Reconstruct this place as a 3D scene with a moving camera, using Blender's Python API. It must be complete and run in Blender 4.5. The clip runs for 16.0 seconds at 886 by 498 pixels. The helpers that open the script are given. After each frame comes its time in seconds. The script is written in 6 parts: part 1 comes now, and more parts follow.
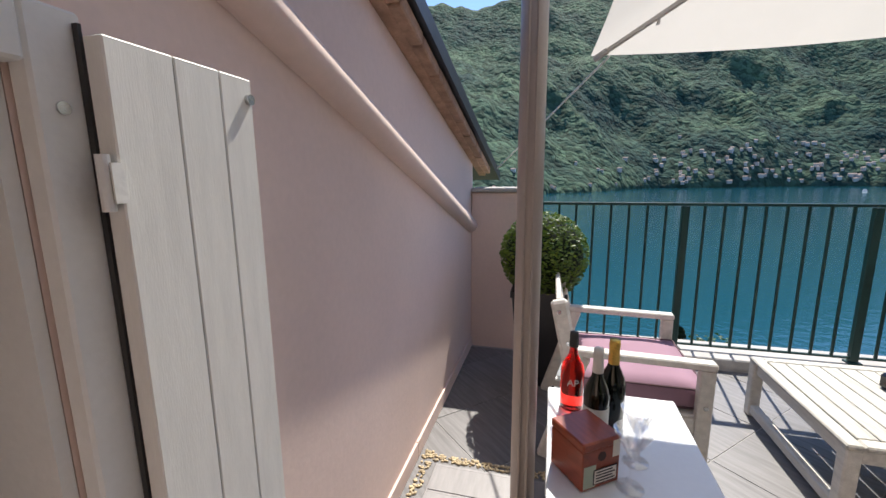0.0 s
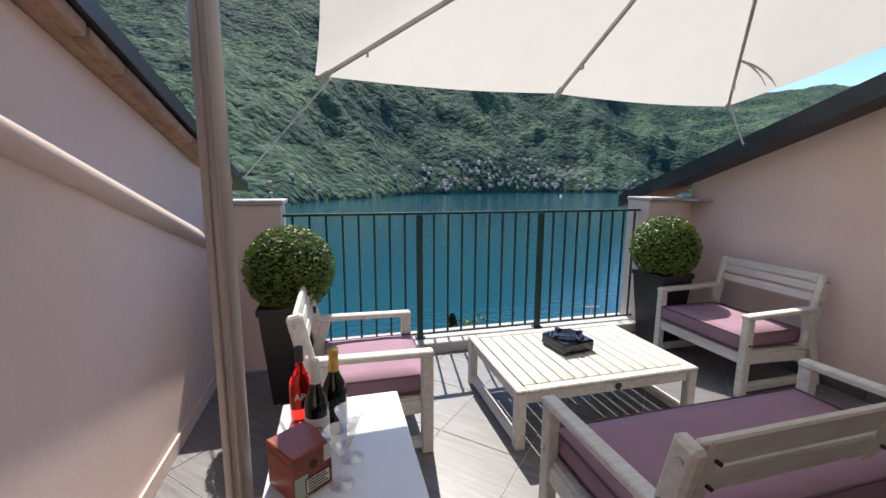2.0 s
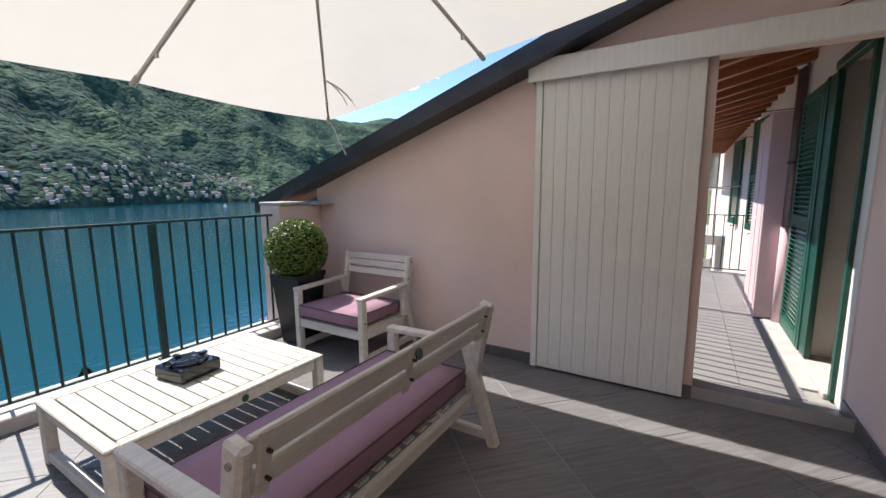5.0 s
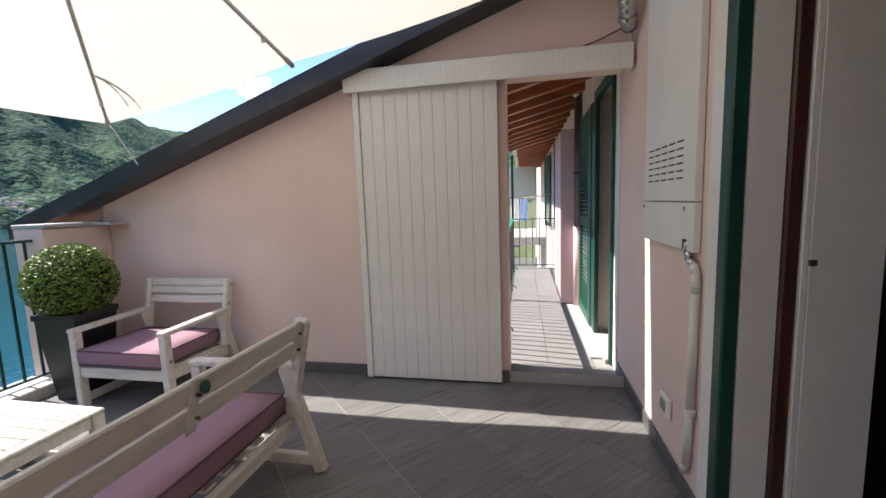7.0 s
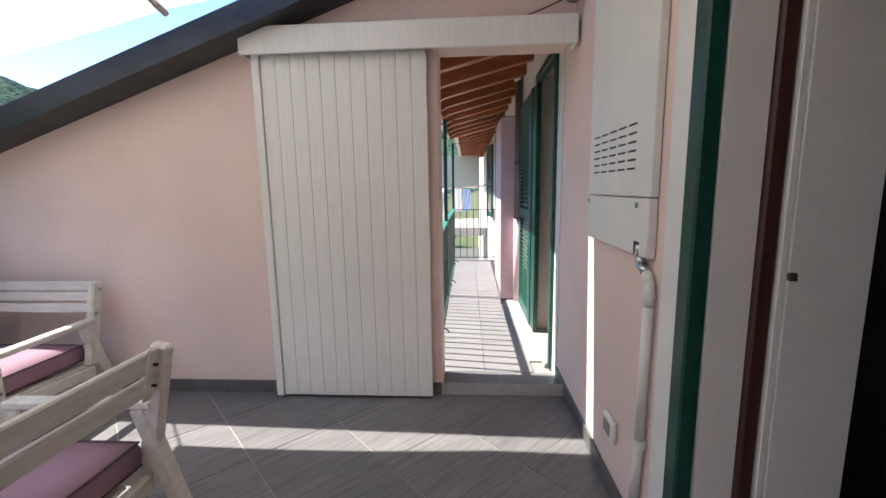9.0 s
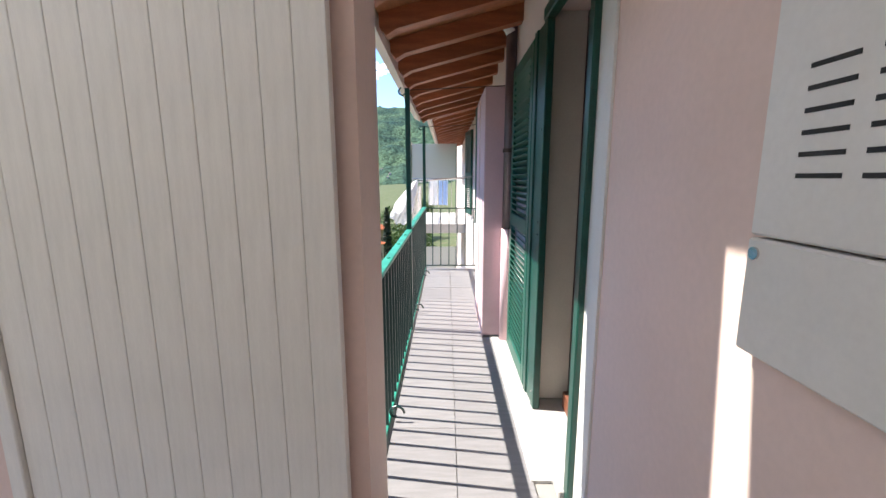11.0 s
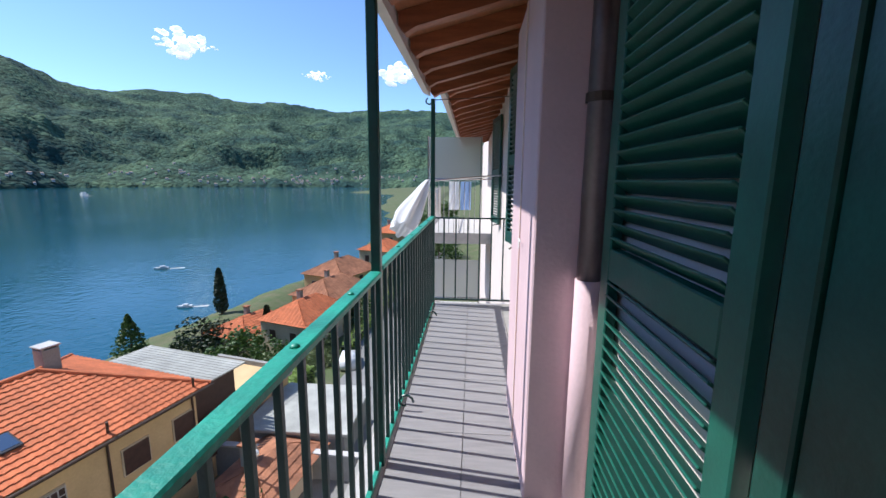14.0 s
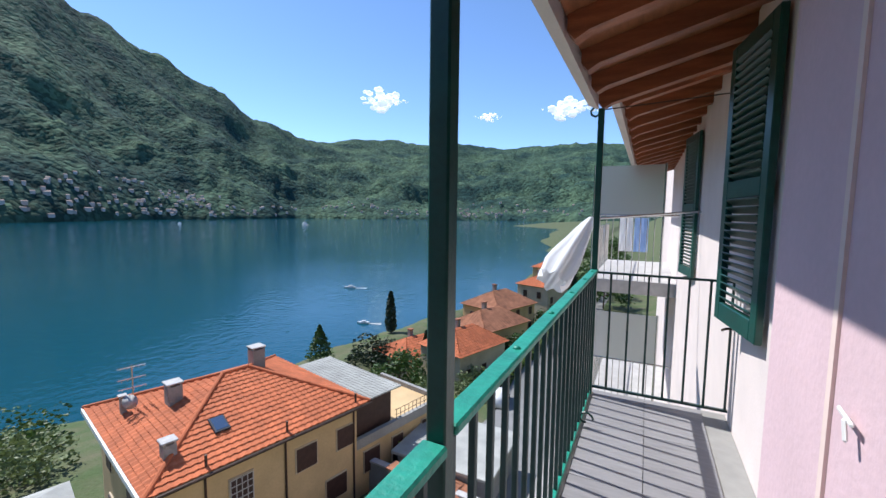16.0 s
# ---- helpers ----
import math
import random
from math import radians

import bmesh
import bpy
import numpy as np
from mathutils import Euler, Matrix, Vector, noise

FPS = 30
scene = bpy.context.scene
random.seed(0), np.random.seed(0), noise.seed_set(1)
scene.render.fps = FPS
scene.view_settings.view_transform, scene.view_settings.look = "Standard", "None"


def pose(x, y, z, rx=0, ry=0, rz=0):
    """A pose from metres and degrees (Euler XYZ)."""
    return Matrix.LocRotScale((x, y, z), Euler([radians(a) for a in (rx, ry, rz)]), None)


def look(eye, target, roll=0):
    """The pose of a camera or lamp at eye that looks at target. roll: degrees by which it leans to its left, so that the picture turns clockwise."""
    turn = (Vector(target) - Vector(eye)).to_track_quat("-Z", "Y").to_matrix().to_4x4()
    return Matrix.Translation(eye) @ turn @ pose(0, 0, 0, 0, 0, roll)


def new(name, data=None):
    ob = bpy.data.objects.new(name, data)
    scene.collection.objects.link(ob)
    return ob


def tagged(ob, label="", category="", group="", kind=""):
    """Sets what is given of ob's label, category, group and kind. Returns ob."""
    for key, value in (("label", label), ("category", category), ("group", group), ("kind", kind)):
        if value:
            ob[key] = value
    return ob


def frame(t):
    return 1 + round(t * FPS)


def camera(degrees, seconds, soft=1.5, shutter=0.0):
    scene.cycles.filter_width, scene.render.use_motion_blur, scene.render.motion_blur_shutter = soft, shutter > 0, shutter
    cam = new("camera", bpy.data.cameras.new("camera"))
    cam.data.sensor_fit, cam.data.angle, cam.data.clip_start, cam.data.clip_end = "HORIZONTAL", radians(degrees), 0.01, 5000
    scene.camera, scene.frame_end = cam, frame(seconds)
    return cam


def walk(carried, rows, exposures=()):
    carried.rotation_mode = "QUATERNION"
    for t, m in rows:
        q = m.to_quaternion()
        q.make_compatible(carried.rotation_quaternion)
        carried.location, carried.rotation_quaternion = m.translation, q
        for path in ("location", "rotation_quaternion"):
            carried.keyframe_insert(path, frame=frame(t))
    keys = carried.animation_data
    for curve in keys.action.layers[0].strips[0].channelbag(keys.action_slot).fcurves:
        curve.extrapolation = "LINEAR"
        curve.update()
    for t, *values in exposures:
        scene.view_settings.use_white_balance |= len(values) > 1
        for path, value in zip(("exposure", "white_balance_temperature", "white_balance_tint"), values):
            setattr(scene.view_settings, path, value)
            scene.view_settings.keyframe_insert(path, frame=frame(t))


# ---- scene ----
cam = camera(94.8, 16.0)

PATH = [
    (0, (0.099, 0.866, 1.351), (-1.804, 0.36, 1.004), -0.5),
    (0.5, (0.091, 0.955, 1.355), (-1.865, 0.694, 1.028), -0.7),
    (1, (0.107, 1.003, 1.361), (-1.867, 1.015, 1.044), -0.3),
    (1.5, (0.129, 1.059, 1.395), (-1.827, 1.325, 1.072), -0.2),
    (2, (0.142, 1.114, 1.396), (-1.766, 1.622, 1.075), 0.2),
    (2.5, (0.169, 1.17, 1.396), (-1.668, 1.894, 1.078), 0.3),
    (3, (0.208, 1.229, 1.394), (-1.536, 2.157, 1.081), 0.3),
    (3.5, (0.211, 1.298, 1.373), (-1.407, 2.433, 1.069), 0.4),
    (4, (0.241, 1.339, 1.375), (-1.215, 2.676, 1.071), 0.1),
    (4.5, (0.275, 1.376, 1.373), (-0.979, 2.906, 1.078), -0.1),
    (5, (0.308, 1.409, 1.37), (-0.716, 3.104, 1.085), -0.4),
    (5.2, (0.322, 1.417, 1.373), (-0.61, 3.164, 1.091), -0.4),
    (7.3, (0.546, 1.528, 1.34), (0.203, 3.484, 1.101), -2.1),
    (7.5, (0.564, 1.535, 1.348), (0.246, 3.494, 1.1), -2.1),
    (8, (0.568, 1.531, 1.346), (0.318, 3.497, 1.083), -1.9),
    (8.5, (0.499, 1.616, 1.324), (0.343, 3.591, 1.044), -1.4),
    (9, (0.578, 1.907, 1.345), (0.454, 3.882, 1.049), -0.9),
    (9.5, (0.599, 2.192, 1.328), (0.525, 4.167, 1.023), -0.5),
    (9.7, (0.598, 2.334, 1.346), (0.535, 4.309, 1.037), -0.4),
    (11.8, (0.676, 3.80, 1.405), (0.668, 5.768, 1.047), 0.0),
    (12, (0.68, 3.93, 1.398), (0.669, 5.90, 1.051), 0.1),
    (12.5, (0.697, 4.225, 1.392), (0.667, 6.196, 1.056), 0.7),
    (13, (0.69, 4.579, 1.414), (0.623, 6.548, 1.07), 0.6),
    (13.5, (0.694, 4.862, 1.358), (0.594, 6.829, 1.015), 0.6),
    (14, (0.721, 5.169, 1.335), (0.582, 7.136, 1.002), 0.4),
    (14.5, (0.696, 5.49, 1.315), (0.487, 7.456, 1.01), 0.3),
    (15, (0.661, 5.77, 1.356), (0.313, 7.721, 1.087), 0.2),
    (15.5, (0.679, 6.046, 1.374), (0.099, 7.947, 1.151), 0.5),
    (16, (0.647, 6.213, 1.376), (-0.243, 7.995, 1.197), 0.7),
]
walk(cam, [(t, look(eye, target, roll)) for t, eye, target, roll in PATH],
     [(0, 1.15, 6550, 10), (3, 1.1, 6550, 10), (5, 1.25, 6550, 10), (7.5, 1.65, 6700, 10), (9.0, 1.85, 6500, 10), (9.7, 1.9, 6500, 10), (12, 1.65, 6400, 10), (12.6, 1.5, 6200, 10), (13.2, 1.05, 5900, 10), (14, 0.92, 5900, 10), (16, 0.82, 5900, 10)])

# ---- world, sun, exposure ----
SUN_DIR = Vector((-0.73, 0.102, 1.0)).normalized()
world = bpy.data.worlds.new("sky")
scene.world = world
world.use_nodes = True
wn = world.node_tree.nodes
sky = wn.new("ShaderNodeTexSky")
sky.sky_type = "NISHITA"
sky.sun_disc = False
sky.sun_elevation = math.asin(SUN_DIR.z)
sky.sun_rotation = math.atan2(SUN_DIR.x, SUN_DIR.y)
sky.altitude = 250
sky.air_density, sky.dust_density, sky.ozone_density = 0.75, 0.05, 4.0
wn["Background"].inputs["Strength"].default_value = 0.122
world.node_tree.links.new(sky.outputs[0], wn["Background"].inputs["Color"])
sun_data = bpy.data.lights.new("sun", "SUN")
sun_data.energy, sun_data.angle, sun_data.color = 3.5, radians(0.53), (1.0, 0.94, 0.85)
sun = new("sun", sun_data)
sun.matrix_world = look(SUN_DIR * 50, (0, 0, 0))


# ---- materials ----
def mat(name, col, rough=0.6, var=0.15, scale=8.0, fine=60.0, bump=0.15, metal=0.0, stretch=(1, 1, 1),
        col2=None, rand=0.0, stain=0.0, spec=0.5, dist=0.01):
    """A surface with colour variation at two scales, a fine relief and, where rand is given, a tone of its own for each piece."""
    m = bpy.data.materials.new(name)
    m.use_nodes = True
    nt = m.node_tree
    N, L = nt.nodes, nt.links
    b = N["Principled BSDF"]
    co = N.new("ShaderNodeTexCoord")
    mp = N.new("ShaderNodeMapping")
    mp.inputs["Scale"].default_value = stretch
    L.new(co.outputs["Object"], mp.inputs["Vector"])
    n1, n2 = N.new("ShaderNodeTexNoise"), N.new("ShaderNodeTexNoise")
    n1.inputs["Scale"].default_value, n1.inputs["Detail"].default_value = scale, 6
    n2.inputs["Scale"].default_value, n2.inputs["Detail"].default_value = fine, 4
    L.new(mp.outputs[0], n1.inputs["Vector"])
    L.new(mp.outputs[0], n2.inputs["Vector"])
    c2 = col2 or tuple(max(0, c * (1 - 1.6 * var)) for c in col)
    ramp = N.new("ShaderNodeMix")
    ramp.data_type = "RGBA"
    ramp.inputs[6].default_value, ramp.inputs[7].default_value = (*c2, 1), (*col, 1)
    mr = N.new("ShaderNodeMapRange")
    mr.inputs[1].default_value, mr.inputs[2].default_value = 0.3, 0.65
    L.new(n1.outputs["Fac"], mr.inputs[0])
    L.new(mr.outputs[0], ramp.inputs[0])
    hsv = N.new("ShaderNodeHueSaturation")
    mr2 = N.new("ShaderNodeMapRange")
    mr2.inputs[1].default_value, mr2.inputs[2].default_value = 0.25, 0.75
    mr2.inputs[3].default_value, mr2.inputs[4].default_value = 1 - var * 0.6, 1 + var * 0.6
    L.new(n2.outputs["Fac"], mr2.inputs[0])
    last = mr2.outputs[0]
    if rand:
        oi = N.new("ShaderNodeObjectInfo")
        mr3 = N.new("ShaderNodeMapRange")
        mr3.inputs[3].default_value, mr3.inputs[4].default_value = 1 - rand, 1 + rand
        L.new(oi.outputs["Random"], mr3.inputs[0])
        mu = N.new("ShaderNodeMath")
        mu.operation = "MULTIPLY"
        L.new(last, mu.inputs[0])
        L.new(mr3.outputs[0], mu.inputs[1])
        last = mu.outputs[0]
    if stain:
        n3 = N.new("ShaderNodeTexNoise")
        n3.inputs["Scale"].default_value, n3.inputs["Detail"].default_value = scale * 0.23, 8
        L.new(co.outputs["Object"], n3.inputs["Vector"])
        mr4 = N.new("ShaderNodeMapRange")
        mr4.inputs[1].default_value, mr4.inputs[2].default_value = 0.42, 0.62
        mr4.inputs[3].default_value, mr4.inputs[4].default_value = 1 - stain, 1
        L.new(n3.outputs["Fac"], mr4.inputs[0])
        mu2 = N.new("ShaderNodeMath")
        mu2.operation = "MULTIPLY"
        L.new(last, mu2.inputs[0])
        L.new(mr4.outputs[0], mu2.inputs[1])
        last = mu2.outputs[0]
    L.new(last, hsv.inputs["Value"])
    L.new(ramp.outputs[2], hsv.inputs["Color"])
    L.new(hsv.outputs[0], b.inputs["Base Color"])
    b.inputs["Roughness"].default_value = rough
    b.inputs["Metallic"].default_value = metal
    b.inputs["Specular IOR Level"].default_value = spec
    if bump:
        add = N.new("ShaderNodeMath")
        add.operation = "ADD"
        L.new(n1.outputs["Fac"], add.inputs[0])
        L.new(n2.outputs["Fac"], add.inputs[1])
        bp = N.new("ShaderNodeBump")
        bp.inputs["Strength"].default_value, bp.inputs["Distance"].default_value = bump, dist
        L.new(add.outputs[0], bp.inputs["Height"])
        L.new(bp.outputs[0], b.inputs["Normal"])
    return m


def glass_mat(name, col=(0.9, 0.95, 0.93), rough=0.0, ior=1.45):
    m = bpy.data.materials.new(name)
    m.use_nodes = True
    b = m.node_tree.nodes["Principled BSDF"]
    b.inputs["Base Color"].default_value = (*col, 1)
    b.inputs["Roughness"].default_value = rough
    b.inputs["IOR"].default_value = ior
    b.inputs["Transmission Weight"].default_value = 1.0
    return m


def clear_mat(name, solid, col, rough):
    """Thin clear sheet: mostly let through, the rest a sheen or a milky face."""
    m = bpy.data.materials.new(name)
    m.use_nodes = True
    nt = m.node_tree
    b = nt.nodes["Principled BSDF"]
    b.inputs["Base Color"].default_value = (*col, 1)
    b.inputs["Roughness"].default_value = rough
    b.inputs["Metallic"].default_value = 1.0 if rough < 0.1 else 0.0
    tr = nt.nodes.new("ShaderNodeBsdfTransparent")
    mx = nt.nodes.new("ShaderNodeMixShader")
    mx.inputs[0].default_value = solid
    nt.links.new(tr.outputs[0], mx.inputs[1])
    nt.links.new(b.outputs[0], mx.inputs[2])
    nt.links.new(mx.outputs[0], nt.nodes["Material Output"].inputs["Surface"])
    return m


def cloth_mat(name, col, through_light=0.4):
    m = mat(name, col, 0.9, 0.06, 3.0, 400.0, 0.1, dist=0.002)
    nt = m.node_tree
    b = nt.nodes["Principled BSDF"]
    tr = nt.nodes.new("ShaderNodeBsdfTranslucent")
    tr.inputs["Color"].default_value = (*col, 1)
    mx = nt.nodes.new("ShaderNodeMixShader")
    mx.inputs[0].default_value = through_light
    nt.links.new(b.outputs[0], mx.inputs[1])
    nt.links.new(tr.outputs[0], mx.inputs[2])
    nt.links.new(mx.outputs[0], nt.nodes["Material Output"].inputs["Surface"])
    return m


def leaf_mat(name, col, col2, rough=0.55):
    """Leaves: each its own tone, some light let through."""
    m = bpy.data.materials.new(name)
    m.use_nodes = True
    nt = m.node_tree
    N, L = nt.nodes, nt.links
    b = N["Principled BSDF"]
    ge = N.new("ShaderNodeNewGeometry")
    mx = N.new("ShaderNodeMix")
    mx.data_type = "RGBA"
    mx.inputs[6].default_value, mx.inputs[7].default_value = (*col, 1), (*col2, 1)
    L.new(ge.outputs["Random Per Island"], mx.inputs[0])
    L.new(mx.outputs[2], b.inputs["Base Color"])
    b.inputs["Roughness"].default_value = rough
    tr = N.new("ShaderNodeBsdfTranslucent")
    L.new(mx.outputs[2], tr.inputs["Color"])
    ms = N.new("ShaderNodeMixShader")
    ms.inputs[0].default_value = 0.25
    L.new(b.outputs[0], ms.inputs[1])
    L.new(tr.outputs[0], ms.inputs[2])
    L.new(ms.outputs[0], N["Material Output"].inputs["Surface"])
    return m


M_PINK = mat("pink_plaster", (0.86, 0.68, 0.61), 0.9, 0.05, 2.2, 45, 0.10, stain=0.06, dist=0.006)
M_PINK2 = mat("mauve_plaster", (0.72, 0.52, 0.55), 0.9, 0.05, 3, 60, 0.15, stain=0.04)
M_PALE = mat("pale_plaster", (0.80, 0.70, 0.66), 0.9, 0.05, 3, 60, 0.12, stain=0.05)
M_WHITE = mat("white_paint", (0.82, 0.81, 0.78), 0.55, 0.04, 5, 80, 0.06)
M_BOARD = mat("white_painted_boards", (0.83, 0.82, 0.78), 0.45, 0.05, 6, 60, 0.05, stretch=(8, 8, 1))
M_REVEAL = mat("cream_reveal", (0.70, 0.66, 0.58), 0.8, 0.05, 5, 80, 0.06)
M_GREEN = mat("dark_green_paint", (0.010, 0.075, 0.055), 0.35, 0.2, 9, 90, 0.08)
M_TEAL = mat("weathered_green_paint", (0.03, 0.33, 0.23), 0.45, 0.2, 7, 70, 0.25, col2=(0.02, 0.20, 0.15))
M_RAIL = mat("green_iron", (0.008, 0.05, 0.043), 0.4, 0.2, 12, 90, 0.1)
M_SHUT = mat("shutter_green", (0.012, 0.11, 0.075), 0.4, 0.15, 9, 90, 0.05)
M_TILE = mat("grey_wood_look_tile", (0.20, 0.195, 0.20), 0.42, 0.22, 3, 14, 0.12, stretch=(1, 14, 1), rand=0.09, dist=0.004)
M_TILE2 = mat("balcony_grey_tile", (0.27, 0.26, 0.265), 0.5, 0.12, 5, 60, 0.1, stretch=(1, 8, 1), rand=0.05, dist=0.004)
M_GROUT = mat("light_grout", (0.42, 0.41, 0.40), 0.9, 0.1, 20, 120, 0.1)
M_STONE = mat("pale_stone", (0.52, 0.50, 0.48), 0.8, 0.1, 8, 90, 0.2, stain=0.1)
M_SKIRT = mat("dark_skirting_tile", (0.13, 0.125, 0.125), 0.45, 0.15, 6, 60, 0.08, rand=0.06)
M_METAL = mat("dark_metal_flashing", (0.055, 0.06, 0.07), 0.45, 0.2, 4, 40, 0.08, metal=0.4)
M_BRICK = mat("old_roof_brick", (0.50, 0.32, 0.22), 0.9, 0.2, 14, 80, 0.4, rand=0.15)
M_RAFTER = mat("varnished_rafter", (0.36, 0.115, 0.045), 0.5, 0.25, 3, 30, 0.15, stretch=(1, 9, 9), rand=0.12)
M_CEIL = mat("eave_boarding", (0.40, 0.15, 0.065), 0.55, 0.2, 3, 30, 0.15, stretch=(9, 1, 1))
M_BROWN = mat("dark_brown_wood", (0.075, 0.028, 0.022), 0.4, 0.25, 4, 40, 0.1, stretch=(9, 9, 1))
M_FRAMEW = mat("reddish_wood_frame", (0.22, 0.085, 0.05), 0.4, 0.2, 4, 40, 0.1, stretch=(9, 9, 1))
M_WOOD = mat("whitewashed_wood", (0.72, 0.69, 0.63), 0.65, 0.12, 5, 40, 0.18, stretch=(1, 7, 7), rand=0.05, dist=0.004)
M_WOODT = mat("weathered_table_wood", (0.58, 0.56, 0.50), 0.65, 0.22, 6, 40, 0.25, stretch=(1, 9, 9), rand=0.12, dist=0.004)
M_MAUVE = mat("mauve_cushion_fabric", (0.33, 0.20, 0.26), 0.95, 0.06, 6, 500, 0.12, dist=0.003)
M_PIPING = mat("plum_piping", (0.12, 0.07, 0.085), 0.9, 0.06, 6, 300, 0.1)
M_BLACK = mat("black_planter", (0.018, 0.019, 0.022), 0.4, 0.15, 6, 80, 0.05)
M_GLOSS = mat("black_glazed_glass", (0.010, 0.010, 0.012), 0.06, 0.1, 6, 80, 0.0)
M_MAST = mat("taupe_powder_coat", (0.46, 0.41, 0.37), 0.45, 0.05, 6, 90, 0.03, metal=0.2)
M_CANVAS = cloth_mat("ivory_canvas", (0.74, 0.71, 0.65), 0.38)
M_CLOTH = cloth_mat("white_cloth", (0.85, 0.86, 0.88), 0.3)
M_ROPE = mat("white_cord", (0.75, 0.75, 0.72), 0.8, 0.05)
M_STEEL = mat("steel", (0.6, 0.6, 0.6), 0.25, 0.1, 6, 80, 0.03, metal=1.0)
M_IRON = mat("rusty_iron", (0.10, 0.07, 0.055), 0.6, 0.2, 14, 90, 0.1, metal=0.6)
M_ZINC = mat("grey_downpipe", (0.20, 0.16, 0.17), 0.4, 0.15, 6, 60, 0.05, metal=0.6)
M_PVC = mat("white_pipe", (0.78, 0.77, 0.74), 0.4, 0.05, 6, 60, 0.03)
M_DARK = mat("room_shade_dark", (0.06, 0.056, 0.052), 0.9, 0.2, 4, 40, 0.05)
M_PEBBLE = mat("yellow_pebbles", (0.62, 0.50, 0.32), 0.8, 0.3, 40, 120, 0.2)
M_RED = glass_mat("red_aperitif", (0.85, 0.03, 0.02), 0.05, 1.36)
M_BOTTLE = mat("dark_bottle_glass", (0.008, 0.012, 0.006), 0.05, 0.1, 6, 80, 0.0)
M_GOLD = mat("gold_foil", (0.80, 0.52, 0.12), 0.32, 0.15, 40, 160, 0.25, metal=0.9)
M_LABEL = mat("paper_label", (0.72, 0.70, 0.64), 0.7, 0.05, 20, 90, 0.02)
M_INK = mat("dark_ink", (0.03, 0.03, 0.03), 0.7, 0.05)
M_CIGAR = mat("mahogany_box", (0.30, 0.065, 0.03), 0.3, 0.2, 6, 40, 0.05, stretch=(1, 8, 8))
M_GREENPAPER = mat("pale_green_paper", (0.42, 0.50, 0.40), 0.7, 0.05)
M_GLASS = clear_mat("clear_glass", 0.24, (1, 1, 1), 0.02)
M_PANE = mat("dark_reflecting_pane", (0.012, 0.014, 0.015), 0.02, 0.05, 3, 30, 0.0, spec=0.9)
M_PANE.node_tree.nodes["Principled BSDF"].inputs["IOR"].default_value = 2.8
M_FROST = clear_mat("frosted_screen", 0.62, (0.62, 0.64, 0.62), 0.7)
M_BOX = leaf_mat("boxwood_leaf", (0.055, 0.13, 0.012), (0.17, 0.24, 0.025), 0.4)
# near-black green inside the foliage, painted for the shade between leaves
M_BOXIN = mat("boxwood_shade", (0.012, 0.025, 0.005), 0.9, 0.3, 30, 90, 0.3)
M_LEAF = leaf_mat("tree_leaf", (0.03, 0.075, 0.015), (0.09, 0.15, 0.03))
M_LEAF2 = leaf_mat("olive_leaf", (0.10, 0.14, 0.045), (0.19, 0.23, 0.09))
M_DKLEAF = leaf_mat("cypress_leaf", (0.008, 0.022, 0.008), (0.022, 0.045, 0.014))
M_BARK = mat("bark", (0.12, 0.085, 0.06), 0.9, 0.3, 9, 50, 0.4)
M_OCHRE = mat("ochre_render", (0.66, 0.47, 0.25), 0.9, 0.1, 0.7, 9, 0.15, stain=0.15, dist=0.03)
M_CREAM = mat("cream_render", (0.62, 0.52, 0.38), 0.9, 0.1, 0.7, 9, 0.15, stain=0.15, dist=0.03)
M_ROOF = mat("orange_roof_tile", (0.63, 0.175, 0.065), 0.85, 0.2, 1.5, 14, 0.3, rand=0.10, stain=0.15, dist=0.02)
M_ROOFOLD = mat("old_roof_tile", (0.45, 0.19, 0.10), 0.9, 0.25, 1.5, 14, 0.3, stain=0.25, dist=0.02)
M_SHUTBR = mat("brown_shutter", (0.06, 0.028, 0.022), 0.6, 0.2, 4, 30, 0.1)
M_CORR = mat("grey_corrugated_sheet", (0.46, 0.46, 0.42), 0.7, 0.15, 1.0, 12, 0.1, stain=0.2)
M_CONC = mat("grey_concrete", (0.36, 0.35, 0.33), 0.9, 0.15, 1.0, 12, 0.2, stain=0.2, dist=0.02)
M_ASPH = mat("pale_road", (0.24, 0.235, 0.225), 0.9, 0.12, 0.4, 12, 0.2, stain=0.15)
M_GRASS = mat("garden_ground", (0.065, 0.10, 0.03), 0.95, 0.3, 0.35, 5, 0.5, col2=(0.12, 0.115, 0.06), dist=0.2)
M_CARW = mat("white_car_paint", (0.75, 0.75, 0.75), 0.2, 0.02, 5, 60, 0.0)
M_TYRE = mat("tyre_rubber", (0.02, 0.02, 0.02), 0.8, 0.1)
M_CLOUD = mat("cloud_white_glow", (0.9, 0.9, 0.9), 1.0, 0.02, 0.01, 0.05, 0.0)
# glow added to the clouds to whiten their grey, unlit sides
cb = M_CLOUD.node_tree.nodes["Principled BSDF"]
cb.inputs["Emission Color"].default_value, cb.inputs["Emission Strength"].default_value = (0.95, 0.97, 1.0, 1), 0.35


